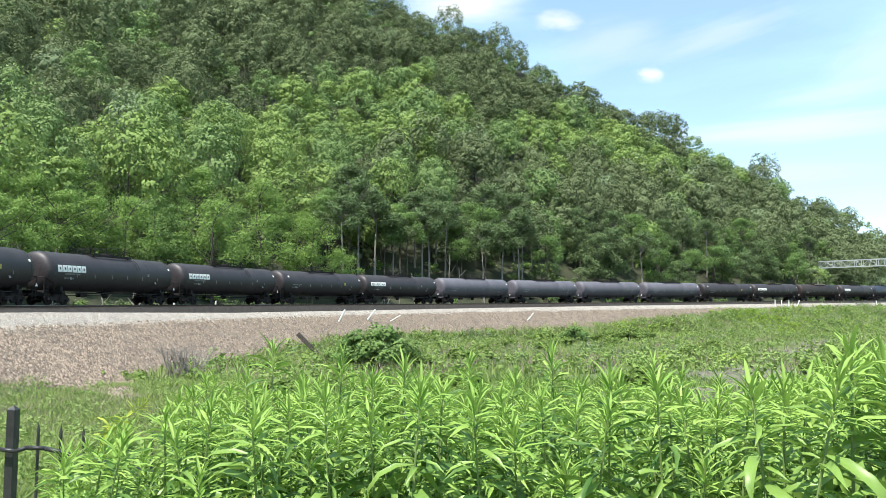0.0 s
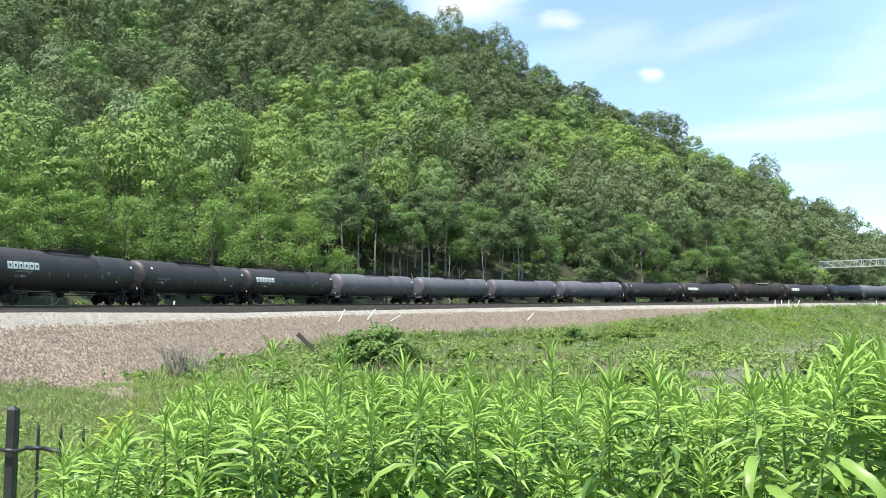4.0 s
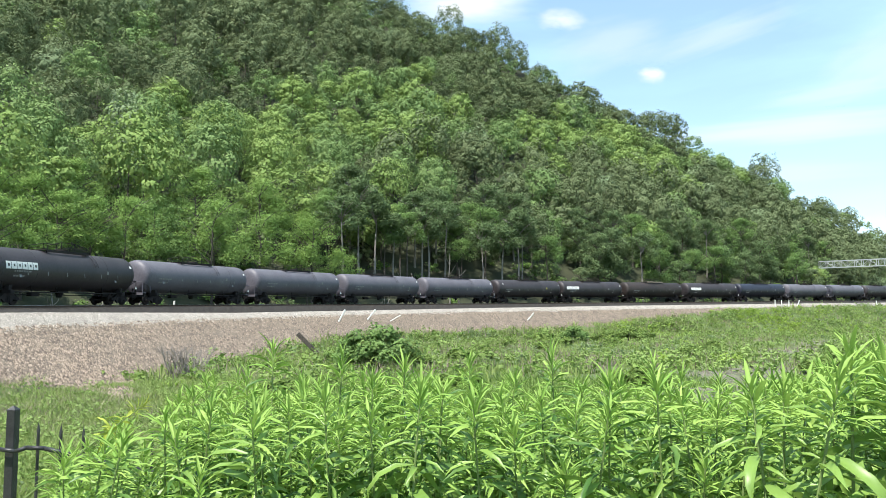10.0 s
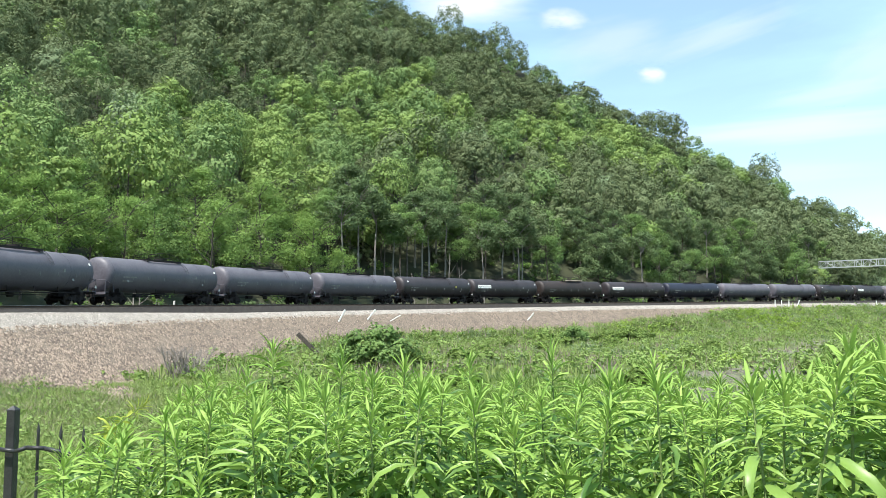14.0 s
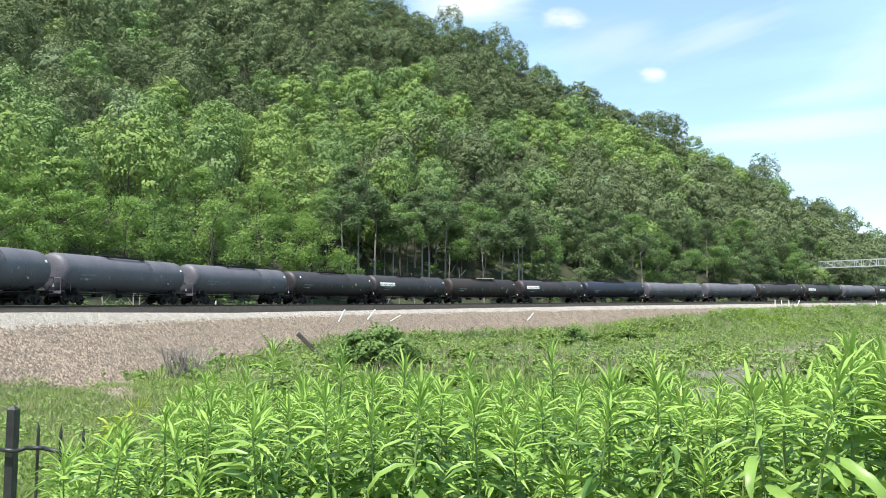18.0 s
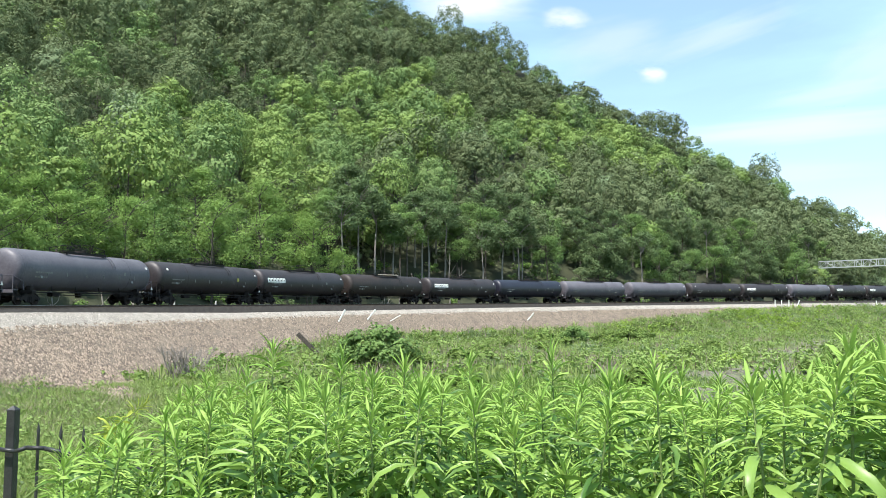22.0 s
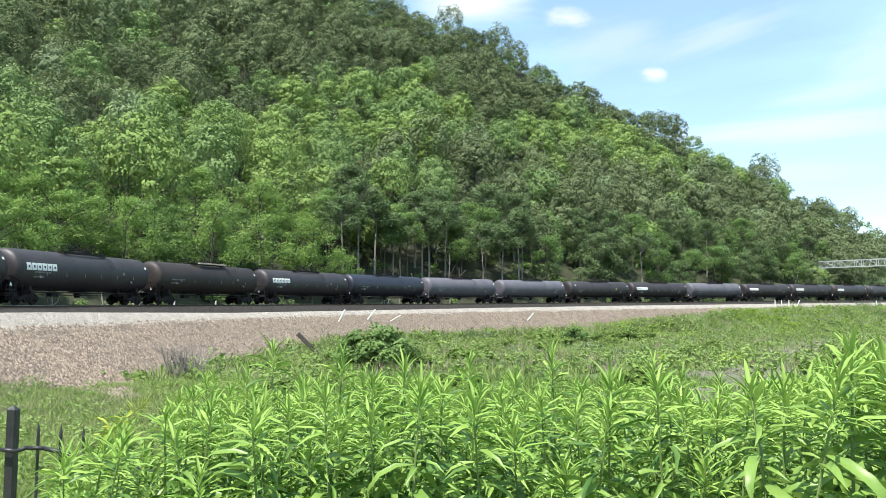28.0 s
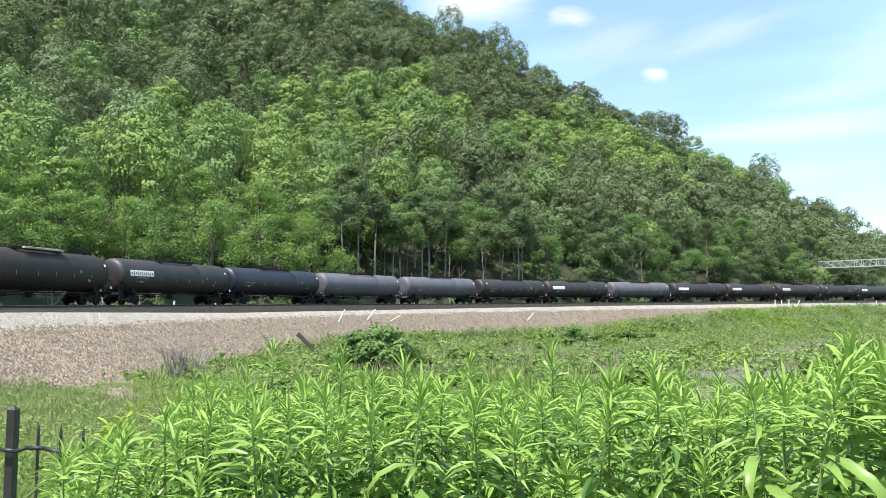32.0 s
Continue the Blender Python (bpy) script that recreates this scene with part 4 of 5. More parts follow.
def weed_plant(rng, height, single, words="tall green weed with lance-shaped leaves and an upright leafy tip", leaf=None):
    bend = rng.uniform(-0.06, 0.06)
    plant = tagged(new("weed_plant"), words, "weed", "tall weeds on the near bank")
    bm = bmesh.new()
    n = 5
    for i in range(n):
        z0, z1 = height * i / n, height * (i + 1) / n
        rod(bm, (bend * z0 * z0, 0, z0), (bend * z1 * z1, 0, z1), 0.0045 - 0.0006 * i, 6, 0.0045 - 0.0006 * (i + 1))
    part("stem", bm, M_WEEDSTEM, plant)
    TIP_OF[plant.name] = (bend * height * height, height + 0.012)
    plan = leaf_plan(rng, height)
    if single:
        for shape, z, turn, rise, sc in plan:
            piece("leaf", LEAF_MESHES[shape], plant, leaf_pose(z, turn, rise, sc, bend))
    else:
        vs, fs, o, young = [], [], 0, []
        for shape, z, turn, rise, sc in plan:
            v, f = LEAF_SHAPES[shape]
            m = np.array(leaf_pose(z, turn, rise, sc, bend))
            vs.append(v @ m[:3, :3].T + m[:3, 3])
            fs.append(f + o)
            o += len(v)
            young += [int(shape > 3)] * len(f)
        WEED_GEO[plant.name] = (np.concatenate(vs), np.concatenate(fs), np.array(young))
        ob = new("leaves", mesh_of("leaves", np.concatenate(vs), np.concatenate(fs), [leaf or M_WEED, leaf or M_WEEDTIP], young, smooth=True))
        ob.parent = plant
    return plant


LEAF_MESHES = [mesh_of("leaf", v, f, M_WEED if i < 4 else M_WEEDTIP, smooth=True) for i, (v, f) in enumerate(LEAF_SHAPES)]


def build_weeds():
    rng = random.Random(7)
    whole = [weed_plant(rng, rng.uniform(1.40, 1.50), False) for _ in range(7)]
    split = [weed_plant(rng, rng.uniform(1.40, 1.50), True) for _ in range(3)]
    used = set()
    # the tall ones that stand out of the mass: slope across, slope down to the tip, distance
    leaders = [(-0.213, 0.024, 1.95), (-0.298, 0.066, 2.3), (-0.125, 0.046, 1.9), (-0.048, 0.047, 1.8), (0.034, 0.048, 2.0), (0.092, 0.068, 2.1), (0.136, 0.043, 1.75), (0.219, 0.054, 1.8), (0.264, 0.054, 1.9),
               (0.322, 0.100, 1.7), (0.383, 0.062, 1.26), (0.475, 0.060, 1.9), (0.512, 0.030, 1.22), (0.552, 0.012, 1.3), (0.44, 0.072, 2.2), (-0.08, 0.078, 2.2), (0.0, 0.085, 1.6), (-0.17, 0.072, 2.3), (-0.245, 0.070, 2.0)]
    spots = [(u * d, d, d, u, fall) for u, fall, d in leaders]
    tries = 0
    while len(spots) < 440 and tries < 90000:
        tries += 1
        d = math.sqrt(rng.uniform(1.15 ** 2, 3.5 ** 2))
        u = rng.uniform(-0.475, 0.68)
        if d < 1.42 and u < 0.36 or d < 1.3 and u < 0.46 or d > 2.6 and u < -0.32:
            continue
        x, y = u * d, d
        gap = 0.080 if d < 2.2 else 0.108
        if any((x - a) ** 2 + (y - b) ** 2 < gap * gap for a, b, *_ in spots):
            continue
        # the tips keep below the eye: a ragged edge, higher at the right end of the bank and falling off at the left
        fall = rng.uniform(0.066, 0.125) if rng.random() < 0.75 else rng.uniform(0.12, 0.19)
        fall -= 0.045 * min(1.0, max(0.0, (u - 0.40) / 0.14))
        fall += 0.50 * max(0.0, -0.28 - u)
        spots.append((x, y, d, u, fall))
    # shorter ones straggle along the fence
    for _ in range(16):
        d, u = rng.uniform(3.0, 4.1), rng.uniform(-0.44, -0.36)
        spots.append((u * d, d, d, u, rng.uniform(0.18, 0.24)))
    spots.sort(key=lambda q: q[2])
    back = []
    for i, (x, y, d, u, fall) in enumerate(spots):
        tip = 1.6 - fall * d
        near = i < 14
        proto = (split if near else whole)[rng.randrange(3 if near else 7)]
        bow, high = TIP_OF[proto.name]
        wide = 1.3 if d < 1.33 else 1.15 if d < 1.52 else 0.95 + 0.2 * rng.random()
        tilt = Euler((radians(rng.gauss(0, 5.5)), radians(rng.gauss(0, 5.5)), rng.uniform(0, 6.28))).to_matrix()
        head = tilt @ Vector((bow * wide, 0, tip))
        m = Matrix.Translation((x - head.x, y - head.y, 0)) @ tilt.to_4x4()
        if i >= 280 and proto.name in used:
            a = np.array(m @ Matrix.Diagonal((wide, wide, tip / high, 1)))
            v, f, young = WEED_GEO[proto.name]
            back.append((v @ a[:3, :3].T + a[:3, 3], f, young))
            continue
        t = copy_thing(proto, Matrix.Identity(4)) if proto.name in used else proto
        used.add(proto.name)
        t.matrix_basis = m
        t.scale = (wide, wide, tip / high)
    offset = np.cumsum([0] + [len(v) for v, _, _ in back])
    me = mesh_of("weed_thicket", np.concatenate([v for v, _, _ in back]), np.concatenate([f + o for (_, f, _), o in zip(back, offset)]), [M_WEED, M_WEEDTIP], np.concatenate([g for _, _, g in back]), smooth=True)
    tagged(new("weed_thicket", me), "thicket of tall green weeds behind the front plants", "weeds", kind="stuff")
    # one yellowed plant is bent over beside the fence
    sick = weed_plant(rng, 0.62, False, "yellowed weed bent over beside the fence", M_SICKWEED)
    sick.matrix_basis = pose(-0.935, 1.80, 1.19, 0, 50, 0) @ Matrix.Diagonal((0.55, 0.55, 0.55, 1))
    bm = bmesh.new()
    rod(bm, (1.657, 0, -1.391), (0, 0, 0), 0.005, 6, 0.0045)
    part("stem", bm, M_WEEDSTEM, sick)


build_weeds()


# ---- iron fence ----
def build_fence():
    turn = -4.0
    fence = tagged(new("fence"), "black painted iron picket fence on the edge of the bank", "fence")
    fence.matrix_basis = pose(-2.464, 4.60, 0, 0, 0, turn)
    post = simple("post", M_FENCE, (0, 0, 0.50, 0.052, 0.052, 1.12), bevel=0.004)
    picket = bmesh.new()
    box(picket, 0, 0, 0.44, 0.0145, 0.0145, 1.02, bevel=0.003)
    bmesh.ops.create_cone(picket, cap_ends=True, segments=4, radius1=0.0103, radius2=0.001, depth=0.05, matrix=pose(0, 0, 0.975, 0, 0, 45))
    pm = bpy.data.meshes.new("picket")
    picket.to_mesh(pm)
    picket.free()
    pm.materials.append(M_FENCE)
    slope = -0.075
    for x in (0.0, 2.2):
        p = piece("post", post, fence, pose(x, 0, slope * x))
        bm = bmesh.new()
        bmesh.ops.create_cone(bm, cap_ends=True, segments=4, radius1=0.038, radius2=0.003, depth=0.022, matrix=pose(0, 0, 1.071, 0, 0, 45))
        part("post_cap", bm, M_FENCE, p)
    for k in range(-4, 32):
        x = 0.02 + k * 0.134
        if k not in (0, 16):
            piece("picket", pm, fence, pose(x, 0, slope * x))
    bm = bmesh.new()
    rod(bm, (-0.6, 0, 0.08), (4.3, 0, 0.08 + slope * 4.3), 0.014, 6)
    part("fence_rail", bm, M_FENCE, fence)
    # the top rail is a bent tube that dips between its fixings
    bm = bmesh.new()
    pts = [Vector((-0.6, -0.04, 0.885)), Vector((-0.12, -0.05, 0.862)), Vector((-0.03, -0.06, 0.845)), Vector((0.06, -0.06, 0.835)), Vector((0.12, -0.05, 0.855)), Vector((0.22, -0.04, 0.85)), Vector((0.34, -0.04, 0.825)),
           Vector((0.50, -0.03, 0.79)), Vector((0.8, -0.03, 0.73)), Vector((1.6, -0.03, 0.64)), Vector((4.3, -0.03, 0.45))]
    for p, q in zip(pts, pts[1:]):
        rod(bm, p, q, 0.0125, 8)
    part("fence_rail", bm, M_FENCE, fence, "bent black tube rail", smooth=True)
    return fence


build_fence()


# ---- signal bridge over the tracks ----
def build_gantry():
    g = tagged(new("signal_bridge"), "grey lattice steel signal bridge reaching over the tracks", "signal bridge")
    s = 213.0
    x, y, z = on_line(s, 0.6)
    th = heading(s)
    # local x runs across the tracks towards the inner side
    g.matrix_basis = pose(float(x), float(y), float(z), 0, 0, -math.degrees(th) + 10)
    long, low, high, half = 22.0, 8.45, 10.1, 0.7
    for yy in (-half, half):
        for zz in (low, high):
            bm = bmesh.new()
            box(bm, long / 2, yy, zz, long, 0.16, 0.16)
            part("chord", bm, M_GALV, g)
        bays = 13
        for k in range(bays):
            x0, x1 = long * k / bays, long * (k + 1) / bays
            bm = bmesh.new()
            up = k % 2 == 0
            rod(bm, (x0, yy, low if up else high), (x1, yy, high if up else low), 0.04, 4)
            part("brace", bm, M_GALV, g)
            bm = bmesh.new()
            rod(bm, (x0, yy, low), (x0, yy, high), 0.075, 4)
            part("upright", bm, M_GALV, g)
    for k in range(14):
        bm = bmesh.new()
        for zz in (low, high):
            rod(bm, (long * k / 13, -half, zz), (long * k / 13, half, zz), 0.045, 4)
        part("tie_bar", bm, M_GALV, g)
    bm = bmesh.new()
    x1, y1, _ = on_line(s, 22.0)
    base = float(ground_z(np.array([x1]), np.array([y1]))[0]) - float(z) - 0.4
    for xx in (long - 1.5, long):
        for yy in (-half, half):
            box(bm, xx, yy, (base + high) / 2, 0.22, 0.22, high - base)
    part("mast", bm, M_GALV, g)


build_gantry()


# ---- bank and meadow: stones, grass, shrubs ----
def surface(x, y):
    """The height of the meadow or of the bank, whichever is on top, and s, n there."""
    g = ground_z(x, y)
    s, n = to_line(x, y)
    rail = RAIL_Z + GRADE * s
    drop = shoulder_drop(s) * np.clip((7.55 - n) / 1.25, 0, 1)
    bank = np.where(n > 6.3, rail + bank_dz(n) - drop, np.where(n > 5.65, rail - 0.58 - drop, rail - 0.28))
    return np.where((n > -7) & (n < 30), np.maximum(g, bank), g), s, n


def scatter_shapes(pts, base_v, base_f, rng, lo, hi, flat=(0.6, 1.0)):
    m, k = len(pts), len(base_v)
    a = rng.uniform(0, 6.28, m)
    sc = rng.uniform(lo, hi, m)
    sx, sz = sc * rng.uniform(0.7, 1.3, m), sc * rng.uniform(*flat, m)
    jit = base_v[None] + rng.normal(scale=0.12, size=(m, k, 3)) * np.abs(base_v).max()
    c, d = np.cos(a)[:, None], np.sin(a)[:, None]
    x, y, z = jit[:, :, 0] * sx[:, None], jit[:, :, 1] * sc[:, None], jit[:, :, 2] * sz[:, None]
    v = np.stack([x * c - y * d, x * d + y * c, z], 2) + pts[:, None, :]
    f = base_f[None] + (np.arange(m) * k)[:, None, None]
    return v.reshape(-1, 3), f.reshape(-1, base_f.shape[1])


def on_spill(x, y):
    """True on the tongue of gravel that has slid from the bank out over the meadow."""
    ax, ay, bx, by = -21.0, 48.0, -15.0, 37.6
    t = np.clip(((x - ax) * (bx - ax) + (y - ay) * (by - ay)) / ((bx - ax) ** 2 + (by - ay) ** 2), 0, 1)
    d = np.hypot(x - ax - t * (bx - ax), y - ay - t * (by - ay))
    return d + 0.5 * wave(x, y, 1.3, 5) < 2.4 - 1.7 * t


def on_bare(x, y):
    """True on the grey-brown thin places of the meadow."""
    q = wave(x + 0.6 * y, y - 0.35 * x, 6.5, 6) + 0.5 * wave(x, y, 2.5, 2)
    off = np.abs(x - 0.525 * y + 7) / (3.0 + 0.02 * y)
    return (q > -0.75 + 0.95 * off) & (x > 9) & (off < 1.6) & (y > 33) & (y < 128)


STONE_V = np.array([(1, 0, -0.5), (0, 1, -0.5), (-1, 0, -0.5), (0, -1, -0.5), (0.15, 0.1, 0.9)], float) * 0.5
STONE_F = np.array([(0, 1, 4), (1, 2, 4), (2, 3, 4), (3, 0, 4)])


def build_stones():
    rng = np.random.default_rng(41)
    for name, mat, n0, n1, count, words in (("loose_ballast", M_STONE, 5.9, 7.8, 22000, "pale grey crushed stones along the track's shoulder"),
                                            ("bank_stones", M_BROWN_STONE, 7.3, 14.0, 52000, "brown and tan loose stones down the bank")):
        s = -20 + 230 * rng.uniform(0, 1, count) ** 1.9
        n = rng.uniform(n0, n1, count)
        keep = n < green_from(s) + rng.normal(scale=0.35, size=count)
        s, n = s[keep], n[keep]
        p = on_line(s, n).T
        p[:, 2], _, _ = surface(p[:, 0], p[:, 1])
        if n0 > 7:
            e = np.stack([rng.uniform(-25, -13, 9000), rng.uniform(35, 51, 9000), np.zeros(9000)], 1)
            e = e[on_spill(e[:, 0], e[:, 1])]
            e[:, 2], _, _ = surface(e[:, 0], e[:, 1])
            p = np.concatenate([p, e])
        v, f = scatter_shapes(p, STONE_V, STONE_F, rng, *((0.05, 0.12) if n0 < 7 else (0.10, 0.25)))
        ob = new(name, mesh_of(name, v, f, mat))
        tagged(ob, words, "stones", kind="stuff")


def blade_set(rng, blades, height, spread, width, lean=0.5):
    v = []
    for _ in range(blades):
        a, r = rng.uniform(0, 6.28), spread * math.sqrt(rng.uniform(0, 1))
        bx, by = r * math.cos(a), r * math.sin(a)
        h = height * rng.uniform(0.6, 1.2)
        b = rng.uniform(0, 6.28)
        l = lean * h * rng.uniform(0.2, 1)
        c = rng.uniform(0, 6.28)
        w = width * rng.uniform(0.7, 1.3)
        v += [(bx - w * math.cos(c), by - w * math.sin(c), 0), (bx + w * math.cos(c), by + w * math.sin(c), 0), (bx + l * math.cos(b), by + l * math.sin(b), h)]
    return np.array(v)


def place_sets(sets, pts, rng, lo, hi):
    out = []
    pick = rng.integers(0, len(sets), len(pts))
    a, sc = rng.uniform(0, 6.28, len(pts)), rng.uniform(lo, hi, len(pts))
    for i, b in enumerate(sets):
        m = pick == i
        c, d = (np.cos(a[m]) * sc[m])[:, None], (np.sin(a[m]) * sc[m])[:, None]
        x, y = b[None, :, 0] * c - b[None, :, 1] * d, b[None, :, 0] * d + b[None, :, 1] * c
        z = np.broadcast_to(b[None, :, 2] * sc[m][:, None], x.shape)
        out.append((np.stack([x, y, z], 2) + pts[m][:, None, :]).reshape(-1, 3))
    v = np.concatenate(out)
    return v, np.arange(len(v)).reshape(-1, 3)


def meadow_points(rng, count, d0, d1, power=1.0, u0=-0.64, u1=0.64):
    d = d0 * (d1 / d0) ** (rng.uniform(0, 1, count) ** power)
    u = rng.uniform(u0, u1, count)
    x, y = u * d, d
    z, s, n = surface(x, y)
    ok = (n > green_from(s) + rng.normal(scale=0.5, size=count)) & (np.abs(n) < 400)
    ok &= ~(on_spill(x, y) & (rng.uniform(0, 1, count) < 0.85)) & ~(on_bare(x, y) & (rng.uniform(0, 1, count) < 0.8))
    return np.stack([x, y, z], 1)[ok], s[ok], n[ok]


def build_grass():
    """Fine blades and small leaves on the open meadow, coarser tufts far off."""
    rng, pr = np.random.default_rng(51), random.Random(51)
    for name, mat, counts, h, w, size, words in (("meadow_grass", M_BLADE, (19000, 4500), 0.24, 0.012, 6, "short green grass over the meadow"),
                                                 ("meadow_herbs", M_BUSH, (11000, 0), 0.17, 0.026, 5, "leafy low green herbs among the grass"),
                                                 ("lime_herbs", M_LEAF[0], (9000, 0), 0.16, 0.026, 4, "patches of yellowish-green low herbs"),
                                                 ("dry_grass", M_DRY, (9000, 4500), 0.24, 0.009, 7, "dry greyish stalks standing among the grass")):
        out_v = []
        for k, (lo, hi) in enumerate(((7.0, 52.0), (46.0, 225.0))):
            if not counts[k]:
                continue
            sets = [blade_set(pr, 9, h, 0.32, w, 1.2) if k == 0 else blade_set(pr, 13, h * 2.8, 1.0, w * 2.2 + 0.012, 0.6) for _ in range(8)]
            pts, s, n = meadow_points(rng, counts[k], lo, hi, 0.6, -0.64, -0.05 if k == 0 else 0.64)
            if name != "meadow_grass":
                pts = pts[wave(pts[:, 0], pts[:, 1], size * (1 + k), len(name)) + rng.normal(scale=0.3, size=len(pts)) > 0.0]
            if k == 1:
                bs = 20 + 215 * rng.uniform(0, 1, 4600)
                bp = on_line(bs, green_from(bs) + rng.uniform(0, 1, 4600) * 10.0 + rng.normal(scale=0.3, size=4600)).T
                bp[:, 2], _, _ = surface(bp[:, 0], bp[:, 1])
                bp = bp[(bs < 148) | (rng.uniform(0, 1, len(bs)) < 0.3)]
                pts = np.concatenate([pts, bp if name == "meadow_grass" else bp[:700]])
            v, f = place_sets(sets, pts, rng, 0.7, 1.5)
            out_v.append(v)
        if name == "meadow_herbs":
            # the fall of the near bank behind the tall weeds
            pts, s, n = meadow_points(rng, 2600, 4.2, 24.0, 1.0, -0.25, 0.66)
            out_v.append(place_sets([blade_set(pr, 16, 0.26, 0.22, 0.02, 1.0) for _ in range(6)], pts, rng, 0.7, 1.6)[0])
            pts, s, n = meadow_points(rng, 3200, 20.0, 50.0, 0.7, -0.2, 0.66)
            out_v.append(place_sets([blade_set(pr, 13, 0.34, 0.5, 0.035, 1.0) for _ in range(6)], pts, rng, 0.7, 1.6)[0])
        v = np.concatenate(out_v)
        tagged(new(name, mesh_of(name, v, np.arange(len(v)).reshape(-1, 3), mat)), words, "grass", kind="stuff")


def build_mounds():
    """The rank growth of the far meadow and the bank: low leafy mounds in patches of several greens."""
    rng, pr = np.random.default_rng(52), random.Random(52)
    shapes = []
    for i in range(10):
        w, h = pr.uniform(1.2, 2.4), pr.uniform(0.35, 0.75)
        blobs = [(pr.uniform(-w / 2, w / 2), pr.uniform(-w / 2, w / 2), h * pr.uniform(0.1, 0.75), h * pr.uniform(0.3, 0.55)) for _ in range(6)]
        shapes.append(full_crown(rng, blobs, 16, 0.088, 1.0)[:2])
    pts, s, n = meadow_points(rng, 1900, 46, 225, 0.7, -0.35, 0.64)
    near, _, _ = meadow_points(rng, 420, 16, 50, 1.0, -0.6, -0.15)
    bs = 25 + 210 * rng.uniform(0, 1, 1300)
    bn = green_from(bs) + 0.3 + rng.uniform(0, 1, 1300) * 9.5
    bp = on_line(bs, bn).T
    bp[:, 2], _, _ = surface(bp[:, 0], bp[:, 1])
    pts = np.concatenate([pts, bp, near])
    sl, nl = to_line(pts[:, 0], pts[:, 1])
    lush = 0.95 * np.clip((sl - 140) / 30, 0, 1) * np.clip((19 - nl) / 5, 0, 1)
    patch = lush + 1.0 * wave(pts[:, 0], pts[:, 1], 15, 8) + 0.45 * wave(pts[:, 0], pts[:, 1], 4.5, 3) + rng.normal(scale=0.22, size=len(pts))
    vs, fs, mats, o = [], [], [], 0
    for (x, y, z), q in zip(pts, patch):
        v, f = shapes[pr.randrange(10)]
        a, sc = pr.uniform(0, 6.28), pr.uniform(0.65, 1.75) * (0.42 if y < 48 else 1.0)
        c, d = math.cos(a) * sc, math.sin(a) * sc
        vs.append(np.stack([v[:, 0] * c - v[:, 1] * d + x, v[:, 0] * d + v[:, 1] * c + y, v[:, 2] * sc + z], 1))
        fs.append(f + o)
        o += len(v)
        mats.append(np.full(len(f), 0 if q > 0.85 else 1 if q > 0.15 else 2 if q > -0.55 else 3))
    me = mesh_of("rank_growth", np.concatenate(vs), np.concatenate(fs), [M_LIME, M_LEAF[0], M_BUSH, M_ROW[3]], np.concatenate(mats))
    tagged(new("rank_growth", me), "rank low growth in patches of lime and darker green", "weeds", kind="stuff")


def shrub(rng, width, height, leaf, words, leaves=150, size=0.13):
    ob = tagged(new("shrub"), words, "shrub", "shrubs below the bank")
    nrng = np.random.default_rng(rng.randrange(10 ** 6))
    blobs = []
    for i in range(24):
        a, q = rng.uniform(0, 6.28), width / 2 * math.sqrt(rng.uniform(0, 0.8))
        r = height * rng.uniform(0.16, 0.30)
        top = height * (1 - 0.5 * (q / (width / 2)) ** 2)
        blobs.append((q * math.cos(a), q * math.sin(a), max(r * 0.5, (top - r * 0.8) * rng.uniform(0.5, 1.0)), r))
    v, f, nv = full_crown(nrng, blobs, leaves, size, 0.8)
    for i in range(6):
        bm = bmesh.new()
        a = rng.uniform(0, 6.28)
        rod(bm, (0, 0, -0.2), (math.cos(a) * width * 0.3, math.sin(a) * width * 0.3, height * rng.uniform(0.5, 0.8)), 0.03, 5, 0.008)
        part("branch", bm, M_BARK, ob)
    c = new("foliage", rounded(mesh_of("foliage", v, f, leaf, smooth=True), nv))
    c.parent = ob
    return ob


def rest_on(x, y):
    z, _, _ = surface(np.array([x]), np.array([y]))
    return float(z[0])


